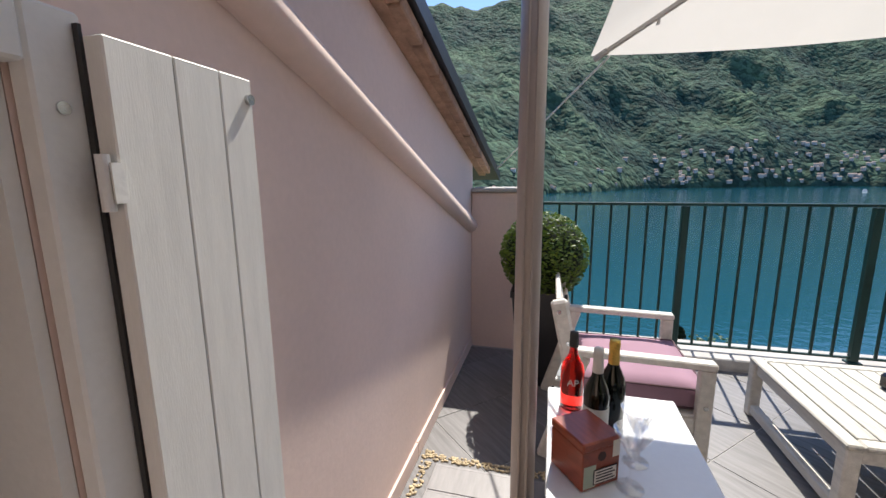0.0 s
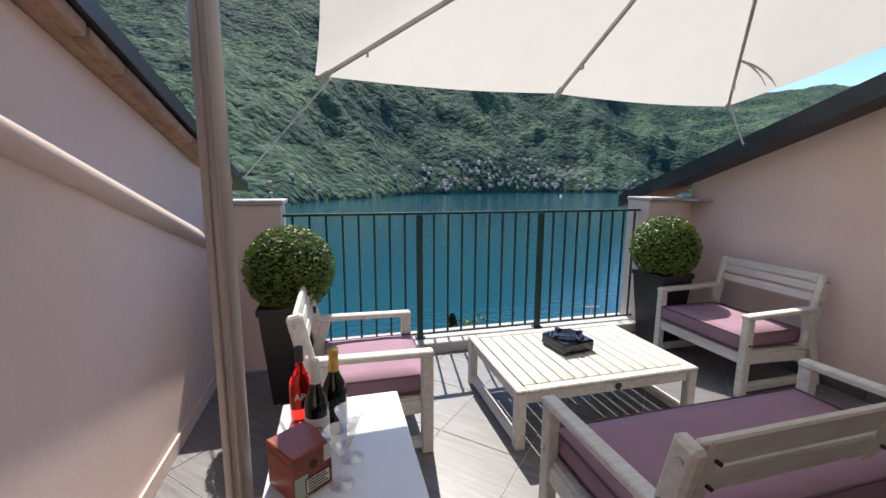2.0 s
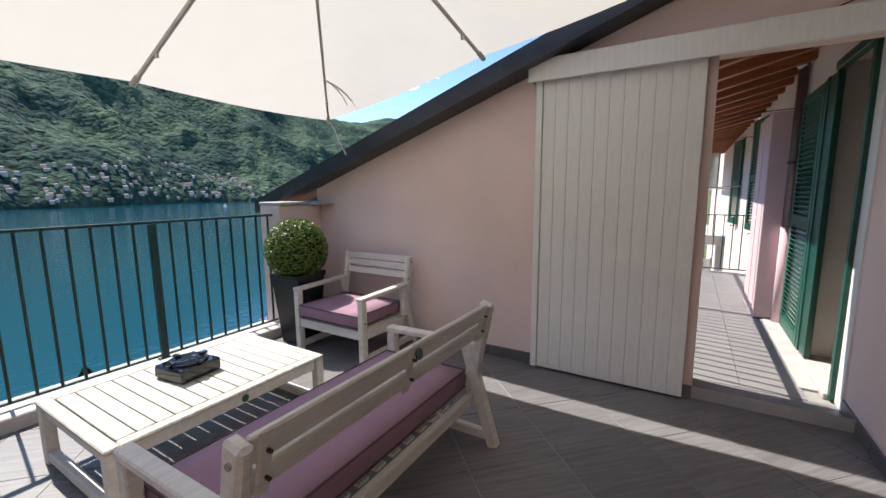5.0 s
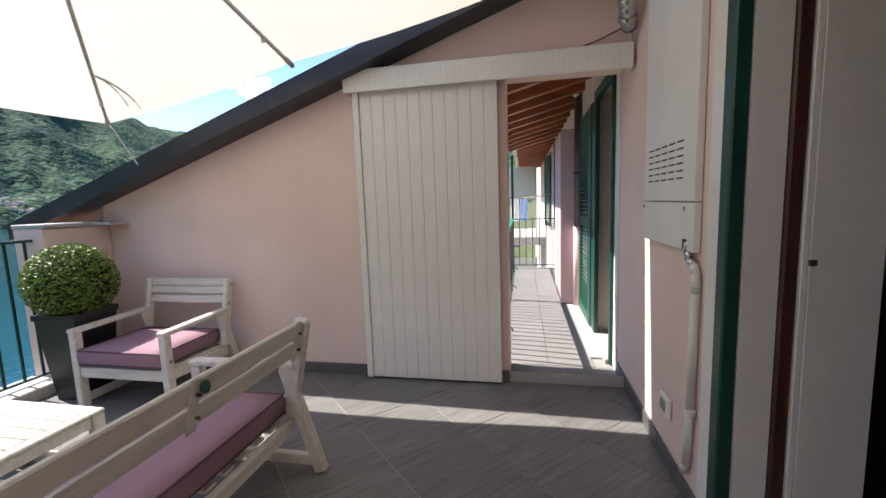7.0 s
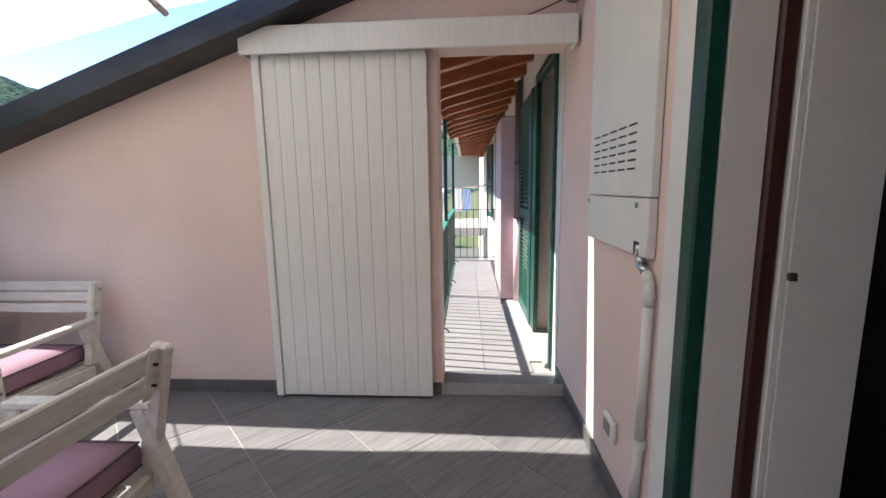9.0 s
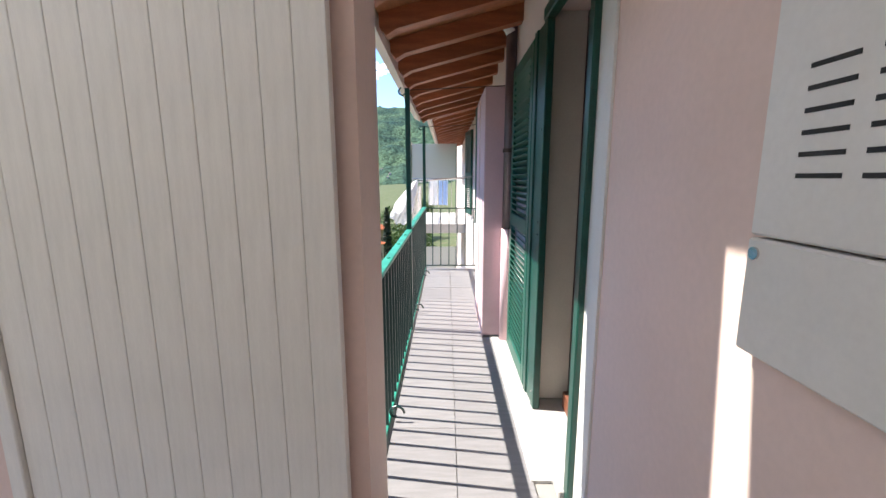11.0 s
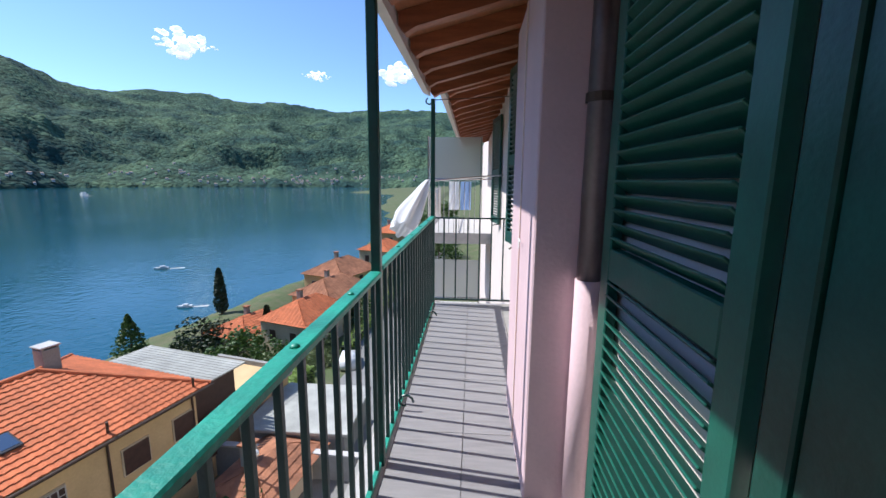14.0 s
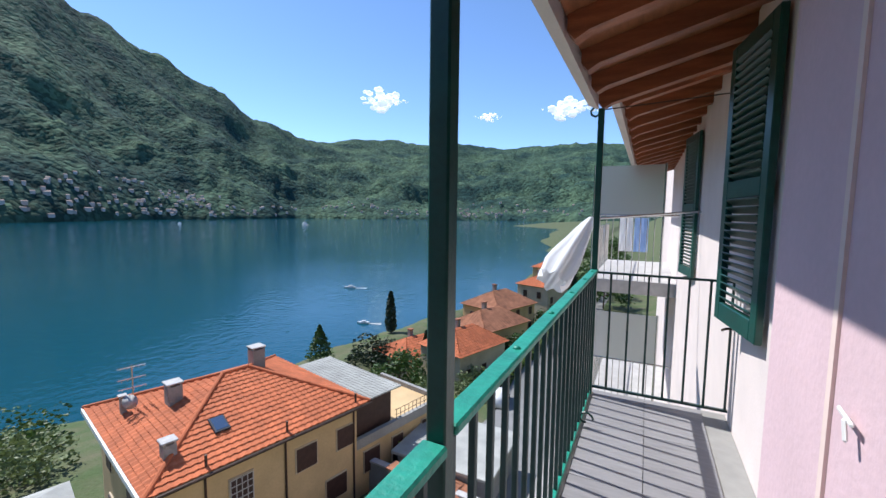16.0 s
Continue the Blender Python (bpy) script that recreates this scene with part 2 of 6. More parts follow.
def mountain_mat():
    m = bpy.data.materials.new("haze_tinted_wooded_slope")
    m.use_nodes = True
    nt = m.node_tree
    N, L = nt.nodes, nt.links
    b = N["Principled BSDF"]
    b.inputs["Roughness"].default_value = 0.95
    b.inputs["Specular IOR Level"].default_value = 0.1
    co = N.new("ShaderNodeTexCoord")
    vo = N.new("ShaderNodeTexVoronoi")
    vo.inputs["Scale"].default_value = 0.10
    v2 = N.new("ShaderNodeTexVoronoi")
    v2.inputs["Scale"].default_value = 0.045
    no = N.new("ShaderNodeTexNoise")
    no.inputs["Scale"].default_value, no.inputs["Detail"].default_value = 0.006, 9
    wob = N.new("ShaderNodeTexNoise")
    wob.inputs["Scale"].default_value, wob.inputs["Detail"].default_value = 0.06, 3
    mixv = N.new("ShaderNodeMix")
    mixv.data_type = "RGBA"
    mixv.blend_type = "ADD"
    mixv.inputs[0].default_value = 14.0
    mixv.clamp_factor = False
    L.new(co.outputs["Object"], mixv.inputs[6])
    L.new(wob.outputs["Color"], mixv.inputs[7])
    L.new(co.outputs["Object"], wob.inputs["Vector"])
    L.new(co.outputs["Object"], no.inputs["Vector"])
    L.new(mixv.outputs[2], vo.inputs["Vector"])
    L.new(mixv.outputs[2], v2.inputs["Vector"])
    # greens leaned towards blue: distance haze painted into the slope colour
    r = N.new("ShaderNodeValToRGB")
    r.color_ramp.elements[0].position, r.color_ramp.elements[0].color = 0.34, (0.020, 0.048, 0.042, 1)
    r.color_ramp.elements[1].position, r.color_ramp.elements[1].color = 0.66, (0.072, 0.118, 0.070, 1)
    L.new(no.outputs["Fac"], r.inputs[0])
    hs = N.new("ShaderNodeHueSaturation")
    mr = N.new("ShaderNodeMapRange")
    mr.inputs[3].default_value, mr.inputs[4].default_value = 0.55, 1.45
    sep = N.new("ShaderNodeSeparateColor")
    L.new(vo.outputs["Color"], sep.inputs[0])
    L.new(sep.outputs[0], mr.inputs[0])
    L.new(mr.outputs[0], hs.inputs["Value"])
    L.new(r.outputs[0], hs.inputs["Color"])
    L.new(hs.outputs[0], b.inputs["Base Color"])
    ad = N.new("ShaderNodeMath")
    ad.operation = "MULTIPLY_ADD"
    ad.inputs[1].default_value = 2.0
    L.new(v2.outputs["Distance"], ad.inputs[0])
    L.new(vo.outputs["Distance"], ad.inputs[2])
    bp = N.new("ShaderNodeBump")
    bp.invert = True
    bp.inputs["Strength"].default_value, bp.inputs["Distance"].default_value = 0.75, 4.5
    L.new(ad.outputs[0], bp.inputs["Height"])
    L.new(bp.outputs[0], b.inputs["Normal"])
    return m


def water_mat():
    m = bpy.data.materials.new("lake_water")
    m.use_nodes = True
    nt = m.node_tree
    N, L = nt.nodes, nt.links
    b = N["Principled BSDF"]
    b.inputs["Base Color"].default_value = (0.006, 0.066, 0.100, 1)
    b.inputs["Roughness"].default_value = 0.09
    b.inputs["IOR"].default_value = 1.33
    co = N.new("ShaderNodeTexCoord")
    big, small = N.new("ShaderNodeTexNoise"), N.new("ShaderNodeTexNoise")
    big.inputs["Scale"].default_value, big.inputs["Detail"].default_value = 0.02, 3
    small.inputs["Scale"].default_value, small.inputs["Detail"].default_value = 0.55, 5
    L.new(co.outputs["Object"], big.inputs["Vector"])
    L.new(co.outputs["Object"], small.inputs["Vector"])
    mu = N.new("ShaderNodeMath")
    mu.operation = "MULTIPLY"
    L.new(big.outputs["Fac"], mu.inputs[0])
    L.new(small.outputs["Fac"], mu.inputs[1])
    bp = N.new("ShaderNodeBump")
    bp.inputs["Strength"].default_value, bp.inputs["Distance"].default_value = 0.5, 0.5
    L.new(mu.outputs[0], bp.inputs["Height"])
    L.new(bp.outputs[0], b.inputs["Normal"])
    return m


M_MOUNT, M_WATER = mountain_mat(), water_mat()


# ---- building helpers ----
def box(bm, x0, x1, y0, y1, z0, z1, bev=0.0):
    vs = bmesh.ops.create_cube(bm, size=1.0)["verts"]
    bmesh.ops.transform(bm, verts=vs, matrix=Matrix.Translation(((x0 + x1) / 2, (y0 + y1) / 2, (z0 + z1) / 2))
                        @ Matrix.Diagonal((abs(x1 - x0), abs(y1 - y0), abs(z1 - z0), 1)))
    if bev:
        es = list({e for v in vs for e in v.link_edges})
        bmesh.ops.bevel(bm, geom=es, offset=bev, segments=1, affect="EDGES")
    return bm


def beam(bm, p, q, w, h, bev=0.0, up=(0, 0, 1)):
    """A bar of width w and height h from p to q."""
    p, q = Vector(p), Vector(q)
    d = q - p
    zax = d.normalized()
    xax = Vector(up).cross(zax)
    xax = xax.normalized() if xax.length > 1e-4 else Vector((1, 0, 0))
    yax = zax.cross(xax)
    m = Matrix((xax, yax, zax)).transposed().to_4x4()
    m.translation = (p + q) / 2
    vs = bmesh.ops.create_cube(bm, size=1.0)["verts"]
    bmesh.ops.transform(bm, verts=vs, matrix=m @ Matrix.Diagonal((w, h, d.length, 1)))
    if bev:
        es = list({e for v in vs for e in v.link_edges})
        bmesh.ops.bevel(bm, geom=es, offset=bev, segments=1, affect="EDGES")
    return bm


def rod(bm, p, q, r, r2=None, seg=10):
    p, q = Vector(p), Vector(q)
    d = q - p
    m = d.to_track_quat("Z", "Y").to_matrix().to_4x4()
    m.translation = (p + q) / 2
    bmesh.ops.create_cone(bm, cap_ends=True, segments=seg, radius1=r, radius2=r if r2 is None else r2, depth=d.length, matrix=m)
    return bm


def path_rod(bm, pts, r, seg=8):
    for a, b in zip(pts, pts[1:]):
        rod(bm, a, b, r, None, seg)
    for a in pts[1:-1]:
        bmesh.ops.create_icosphere(bm, subdivisions=1, radius=r, matrix=Matrix.Translation(a))
    return bm


def lathe(bm, prof, seg=20, at=(0, 0, 0)):
    rings = []
    for r, z in prof:
        rings.append([bm.verts.new((at[0] + r * math.cos(k * math.tau / seg), at[1] + r * math.sin(k * math.tau / seg), at[2] + z))
                      for k in range(seg)])
    for a, b in zip(rings, rings[1:]):
        for k in range(seg):
            bm.faces.new((a[k], a[(k + 1) % seg], b[(k + 1) % seg], b[k]))
    if prof[0][0] > 1e-5:
        bm.faces.new(rings[0][::-1])
    if prof[-1][0] > 1e-5:
        bm.faces.new(rings[-1])
    return bm


def prism(bm, poly, axis, a, b):
    """A polygon in the plane across an axis, drawn out from a to b."""
    def at(u, v, w):
        return {"x": (w, u, v), "y": (u, w, v), "z": (u, v, w)}[axis]
    lo = [bm.verts.new(at(u, v, a)) for u, v in poly]
    hi = [bm.verts.new(at(u, v, b)) for u, v in poly]
    bm.faces.new(lo)
    bm.faces.new(hi[::-1])
    n = len(poly)
    for k in range(n):
        bm.faces.new((lo[k], hi[k], hi[(k + 1) % n], lo[(k + 1) % n]))
    bmesh.ops.recalc_face_normals(bm, faces=bm.faces[:])
    return bm


def mesh_of(name, bm, material, smooth=False):
    me = bpy.data.meshes.new(name)
    bm.normal_update()
    bm.to_mesh(me)
    bm.free()
    for mt in (material if isinstance(material, (list, tuple)) else [material]):
        me.materials.append(mt)
    if smooth:
        for p in me.polygons:
            p.use_smooth = True
    return me


def part(name, bm, material, parent=None, label="", smooth=False, kind=""):
    """One mesh object under a thing or a part; with no parent a thing of its own."""
    ob = new(name, bm if isinstance(bm, bpy.types.Mesh) else mesh_of(name, bm, material, smooth))
    if parent is not None:
        ob.parent = parent
    return tagged(ob, label, "", "", kind)


def thing(name, m, label, category, group=""):
    """The Empty at the base of a thing."""
    e = new(name)
    e.empty_display_size = 0.1
    e.matrix_basis = m
    return tagged(e, label, category, group)


def structure(name, bm, material, label, category, smooth=False):
    return tagged(part(name, bm, material, None, label, smooth), "", category, "", "structure")


def bm_new():
    return bmesh.new()


# ---- setting: terrace ----
X_RAIL, X_HOUSE, Y_S, Y_N = -3.11, 1.20, 0.27, 4.42


def north_roof(x):
    return 2.587 + 0.347 * x


def south_roof(x):
    return 2.36 + 0.26 * x


structure("floor", box(bm_new(), -3.30, 1.24, 0.23, 4.757, -0.25, -0.003), M_GROUT, "pale cement bed under the terrace tiles", "floor")
structure("terrace_kerb", box(bm_new(), -3.30, -2.97, 0.72, 3.90, -0.012, 0.085, 0.008), M_STONE, "pale stone kerb under the terrace railing", "kerb")

wall_n = structure("wall_north", prism(bm_new(), [(-3.30, -0.3), (0.40, -0.3), (0.40, 2.20), (1.196, 2.20), (1.196, north_roof(1.2) - 0.02), (-3.05, north_roof(-3.05) - 0.02), (-3.05, 1.25), (-3.30, 1.25)], "y", Y_N, Y_N + 0.335),
                   M_PINK, "pink plastered wall with a passage cut through it", "wall")
structure("wall_south", prism(bm_new(), [(-3.30, -0.3), (-0.24, -0.3), (-0.24, south_roof(-0.24) - 0.12), (-3.05, south_roof(-3.05) - 0.12), (-3.05, 1.2), (-3.30, 1.2)], "y", Y_S - 0.35, Y_S),
          M_PINK, "pink rough plastered wall under a sloping eave", "wall")
sw = bm_new()
box(sw, -0.24, 0.42, Y_S - 0.35, Y_S, -0.3, 0.60)
prism(sw, [(-0.24, 1.50), (0.42, 1.50), (0.42, south_roof(0.42) - 0.12), (-0.24, south_roof(-0.24) - 0.12)], "y", Y_S - 0.35, Y_S)
prism(sw, [(0.42, -0.3), (1.2, -0.3), (1.2, south_roof(1.2) - 0.12), (0.42, south_roof(0.42) - 0.12)], "y", Y_S - 0.35, Y_S)
structure("wall_south_window_side", sw, M_PINK, "pink plastered wall around a small window", "wall")

# rounded plaster cornice running down the south wall
co = bm_new()
for k in range(7):
    a0, a1 = math.pi * k / 7, math.pi * (k + 1) / 7
    ring = []
    for x in (-2.93, -0.15):
        zc = 1.605 + 0.31 * (x + 0.948)
        for a in (a0, a1):
            ring.append(co.verts.new((x, Y_S - 0.002 + 0.065 * math.sin(a), zc + 0.055 * math.cos(a))))
    co.faces.new((ring[0], ring[1], ring[3], ring[2]))
cap = [co.verts.new((-2.93, Y_S - 0.002 + 0.065 * math.sin(math.pi * k / 7), 1.605 + 0.31 * (-2.93 + 0.948) + 0.055 * math.cos(math.pi * k / 7))) for k in range(8)]
co.faces.new(cap)
bmesh.ops.remove_doubles(co, verts=co.verts[:], dist=0.0005)
bmesh.ops.recalc_face_normals(co, faces=co.faces[:])
structure("trim_cornice", co, M_PINK, "rounded pink plaster cornice sloping down the wall", "cornice", True)


def roof_slab(name, fz, y0, y1, x0, x1, thick, label):
    bm = prism(bm_new(), [(x0, fz(x0)), (x1, fz(x1)), (x1, fz(x1) - thick), (x0, fz(x0) - thick)], "y", y0, y1)
    return structure(name, bm, M_METAL, label, "roof edge")


roof_slab("roof_edge_north", north_roof, 4.20, 4.4195, -3.80, 1.19, 0.135, "dark grey metal edge of a sloping roof")
roof_slab("roof_top_north", lambda x: north_roof(x) + 0.004, 4.42, 4.95, -3.80, 1.19, 0.02, "dark grey metal roof sheet over the wall")
roof_slab("roof_edge_south", south_roof, -0.40, 0.372, -3.80, 1.19, 0.05, "dark grey metal edge of a sloping roof")
lip = bm_new()
beam(lip, (-3.80, 0.381, south_roof(-3.80) - 0.02), (1.19, 0.381, south_roof(1.19) - 0.02), 0.016, 0.075)
structure("trim_gutter_south", lip, M_METAL, "dark metal drip edge of the roof", "trim")
eave = structure("trim_eave_south", prism(bm_new(), [(-3.40, south_roof(-3.40) - 0.055), (1.18, south_roof(1.18) - 0.055), (1.18, south_roof(1.18) - 0.115), (-3.40, south_roof(-3.40) - 0.115)], "y", 0.262, 0.315), M_BRICK, "weathered brick course under the eave", "trim")
random.seed(3)
bx = -3.36
while bx < 1.0:
    ln = random.uniform(0.20, 0.26)
    bmb = beam(bm_new(), (bx, 0.325, south_roof(bx) - 0.085), (bx + ln - 0.012, 0.325, south_roof(bx + ln - 0.012) - 0.085), 0.075, random.uniform(0.045, 0.055), 0.006)
    part("brick", bmb, M_BRICK, eave)
    bx += ln

# pillars at the two ends of the railing
for nm, y0, y1, x0 in (("pillar_south", 0.27, 0.74, -3.28), ("pillar_north", 3.90, 4.42, -3.28)):
    p = structure(nm, box(bm_new(), x0, -3.0, y0 + 0.002, y1 - (0.002 if y0 > 3 else 0), -0.2, 1.235, 0.006), M_PINK, "low pink plastered end pillar", "pillar")
    part("coping", box(bm_new(), x0 - 0.02, -2.975, y0 + 0.004, y1 + (0.02 if y0 < 1 else -0.004), 1.237, 1.27, 0.006), M_STONE, p, "pale stone coping")
    if y0 > 3:
        p2 = part("coping", box(bm_new(), -3.0, -2.80, 4.25, 4.418, 1.237, 1.262, 0.004), M_STONE, p)

# ---- setting: house wall with the two doors ----
T = 0.38
hw = bm_new()
box(hw, X_HOUSE, X_HOUSE + T, -0.4, 1.60, -0.3, 3.4)
box(hw, X_HOUSE, X_HOUSE + T, 3.04, 4.85, -0.3, 3.4)
box(hw, X_HOUSE, X_HOUSE + T, 1.60, 3.04, 2.30, 3.4)
box(hw, X_HOUSE, X_HOUSE + T, 4.85, 5.645, 2.28, 3.4)
box(hw, X_HOUSE, X_HOUSE + T, 4.85, 5.645, -0.3, -0.012)
box(hw, X_HOUSE, X_HOUSE + T, 1.60, 3.04, -0.3, -0.012)
structure("wall_house", hw, M_PINK, "pink plastered house wall with two doorways", "wall")
structure("wall_house_far", box(bm_new(), X_HOUSE, X_HOUSE + T, 5.645, 26.0, -14.5, 3.0), M_PALE, "pale pink plastered house wall along the balconies", "wall")
structure("wall_house_below", box(bm_new(), X_HOUSE, X_HOUSE + T, -6.0, 5.645, -14.5, -0.302), M_PALE, "pale plastered house wall below the terrace", "wall")
tb = bm_new()
box(tb, -3.28, X_HOUSE - 0.002, -0.05, 4.75, -14.5, -0.302)
structure("wall_below_terrace", tb, M_PALE, "pale plastered storeys below the terrace", "wall")
structure("wall_house_south_end", box(bm_new(), X_HOUSE, X_HOUSE + 6, -0.8, -0.402, -14.5, 3.4), M_PINK, "plain closing wall of the house", "wall")

# rooms behind the doors, closed and unlit; their shade is also painted in, near black
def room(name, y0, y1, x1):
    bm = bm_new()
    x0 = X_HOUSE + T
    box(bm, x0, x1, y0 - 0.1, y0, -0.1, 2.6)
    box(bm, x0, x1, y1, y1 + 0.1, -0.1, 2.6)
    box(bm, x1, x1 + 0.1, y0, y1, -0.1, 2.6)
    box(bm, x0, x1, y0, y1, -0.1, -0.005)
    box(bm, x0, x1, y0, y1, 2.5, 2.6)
    return structure(name, bm, M_DARK, "closed room behind the doorway, its shade painted dark", "room")


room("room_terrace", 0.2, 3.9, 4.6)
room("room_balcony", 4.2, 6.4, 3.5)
room_w = bm_new()
box(room_w, -1.0, 1.1, -1.30, -1.25, 0.2, 1.9)
box(room_w, -1.0, 1.1, -1.25, -0.06, 0.2, 0.25)
box(room_w, -1.0, 1.1, -1.25, -0.06, 1.85, 1.9)
box(room_w, -1.05, -1.0, -1.3, -0.06, 0.2, 1.9)
box(room_w, 1.1, 1.15, -1.3, -0.06, 0.2, 1.9)
structure("room_window", room_w, M_REVEAL, "plain room behind the small window", "room")


def terrace_door():
    """White band, green frame, deep jamb with a brown frame, as a doorway in the house wall."""
    d = tagged(new("door_1"), "open house doorway with dark green frame and white reveals", "door", "", "structure")
    part("white_band", box(bm_new(), 1.192, 1.2, 3.075, 3.215, 0.0, 2.42), M_WHITE, d, "white painted band")
    part("frame", box(bm_new(), 1.165, 1.215, 3.005, 3.07, 0.0, 2.31, 0.006), M_GREEN, d, "dark green painted frame")
    part("frame", box(bm_new(), 1.165, 1.215, 1.53, 1.62, 0.0, 2.31, 0.006), M_GREEN, d)
    part("frame", box(bm_new(), 1.165, 1.215, 1.62, 3.005, 2.22, 2.31, 0.006), M_GREEN, d)
    part("reveal", box(bm_new(), 1.217, 1.322, 3.00, 3.038, 0.0, 2.298), M_WHITE, d, "white reveal")
    part("inner_frame", box(bm_new(), 1.324, 1.368, 2.985, 3.038, 0.0, 2.298, 0.006), M_BROWN, d, "dark brown wooden frame")
    part("seal_strip", box(bm_new(), 1.370, 1.388, 2.975, 3.03, 0.0, 2.298, 0.002), M_WHITE, d, "white seal strip")
    part("reveal", box(bm_new(), 1.390, 1.585, 2.97, 3.036, 0.0, 2.298), M_WHITE, d)
    part("latch", box(bm_new(), 1.382, 1.404, 2.958, 2.9695, 1.10, 1.12, 0.003), M_IRON, d, "small iron latch plate")
    part("sill", box(bm_new(), 1.19, 1.58, 1.60, 3.0, -0.01, 0.02, 0.004), M_STONE, d, "pale stone threshold")


terrace_door()


def louvre_leaf(d, w, h, mt):
    """A louvred leaf: its hinge at the origin, width along y, height along z."""
    t = 0.036
    split = h * 0.485
    for y0, y1, z0, z1 in ((0, 0.075, 0, h), (w - 0.075, w, 0, h), (0.075, w - 0.075, 0, 0.11), (0.075, w - 0.075, h - 0.085, h), (0.075, w - 0.075, split - 0.05, split + 0.05)):
        part("stile" if z1 - z0 > 1 else "rail", box(bm_new(), -t / 2, t / 2, y0, y1, z0, z1, 0.004), mt, d)
    me = mesh_of("slat", box(bm_new(), -0.030, 0.030, 0, w - 0.156, -0.0035, 0.0035, 0.002), mt)
    for a, b in ((0.11, split - 0.05), (split + 0.05, h - 0.085)):
        n = max(1, int((b - a) / 0.042))
        for k in range(n):
            s = part("slat", me, mt, d)
            s.matrix_basis = pose(0, 0.078, a + (k + 0.5) * (b - a) / n, 0, 38, 0)


def balcony_door():
    d = tagged(new("door_2"), "balcony doorway with green frame, cream reveal and glazed door", "door", "", "structure")
    part("white_band", box(bm_new(), 1.190, 1.2, 4.775, 4.905, 0.0, 2.30), M_WHITE, d, "white painted band")
    part("frame", box(bm_new(), 1.165, 1.22, 4.905, 4.962, 0.0, 2.29, 0.005), M_GREEN, d, "dark green painted frame")
    part("frame", box(bm_new(), 1.165, 1.22, 4.962, 5.72, 2.225, 2.29, 0.005), M_GREEN, d)
    part("reveal", box(bm_new(), 1.20, 1.40, 5.715, 5.738, 0.035, 2.277), M_REVEAL, d, "cream plastered reveal")
    part("reveal", box(bm_new(), 1.222, 1.40, 4.942, 4.965, 0.035, 2.277), M_REVEAL, d)
    part("sill", box(bm_new(), 1.14, 1.58, 4.945, 5.735, -0.01, 0.032, 0.006), M_STONE, d, "pale stone sill")
    part("inner_frame", box(bm_new(), 1.40, 1.445, 5.66, 5.738, 0.034, 2.277, 0.006), M_BROWN, d, "dark brown wooden frame")
    part("sash", box(bm_new(), 1.447, 1.53, 5.62, 5.738, 0.034, 2.277, 0.004), M_REVEAL, d, "cream painted door sash")
    part("inner_frame", box(bm_new(), 1.40, 1.445, 4.942, 5.03, 0.034, 2.277, 0.006), M_FRAMEW, d)
    part("inner_frame", box(bm_new(), 1.34, 1.53, 5.03, 5.619, 0.034, 0.14, 0.006), M_FRAMEW, d)
    part("pane", box(bm_new(), 1.36, 1.372, 4.966, 5.41, 0.14, 2.277), M_PANE, d, "dark reflecting glass pane")
    d.matrix_basis = pose(0, -0.093, 0)


balcony_door()
sh = thing("window_shutter", pose(1.170, 5.80, 0.025, 0, 0, 0), "dark green louvred shutter leaf folded open by the doorway", "shutter", "green shutters")
louvre_leaf(sh, 0.730, 2.17, M_SHUT)
part("hinge", rod(bm_new(), (0.03, 0.0, 0.30), (0.03, 0.0, 0.40), 0.010), M_IRON, sh, "dark iron hinge")
part("hinge", rod(bm_new(), (0.03, 0.0, 1.70), (0.03, 0.0, 1.80), 0.010), M_IRON, sh)
sh2 = thing("window_shutter", pose(1.178, 5.50, 0.035, 0, 0, 3), "dark green shutter leaf standing half folded at the jamb", "shutter", "green shutters")
for y0, y1, z0, z1 in ((0, 0.06, 0, 2.17), (0.19, 0.25, 0, 2.17), (0.06, 0.19, 0, 2.17)):
    part("stile", box(bm_new(), -0.02 if y0 != 0.06 else -0.012, 0.02 if y0 != 0.06 else 0.012, y0, y1 - 0.001, z0, z1, 0.004), M_GREEN, sh2)
for z in (0.10, 1.05, 1.12, 1.62):
    part("screw", rod(bm_new(), (-0.026, 0.03, z), (-0.016, 0.03, z), 0.006, None, 8), M_STEEL, sh2, "small steel screw")

# ---- setting: balcony ----
structure("balcony_slab", box(bm_new(), 0.19, X_HOUSE - 0.002, 4.757, 9.55, -0.22, -0.012), M_CONC, "concrete balcony slab", "balcony")
structure("balcony_kerb", box(bm_new(), 0.22, 0.335, 4.76, 9.50, -0.012, 0.004, 0.002), M_STONE, "pale stone edge strip of the balcony", "kerb")
structure("balcony_gutter", box(bm_new(), 1.04, 1.196, 4.95, 6.70, -0.012, 0.006, 0.002), M_STONE, "pale stone strip along the house wall", "kerb")

# chimney breast on the balcony
col = structure("chimney_breast", box(bm_new(), 0.955, X_HOUSE - 0.002, 6.705, 7.55, 0.0, 2.12, 0.006), M_PINK2, "mauve pink plastered chimney breast standing on the balcony", "pillar")
part("joint", box(bm_new(), 0.949, 0.956, 7.135, 7.155, 0.0, 2.116), M_PINK, col, "narrow plaster joint")
part("base", box(bm_new(), 0.965, X_HOUSE, 6.697, 6.707, 0.0, 0.02), M_SKIRT, col)
dp = thing("downpipe", pose(1.150, 6.655, 0), "grey brown metal downpipe beside the chimney breast", "pipe")
part("pipe", rod(bm_new(), (0, 0, 0.98), (0, 0, 2.72), 0.042, None, 14), M_ZINC, dp, "", True)
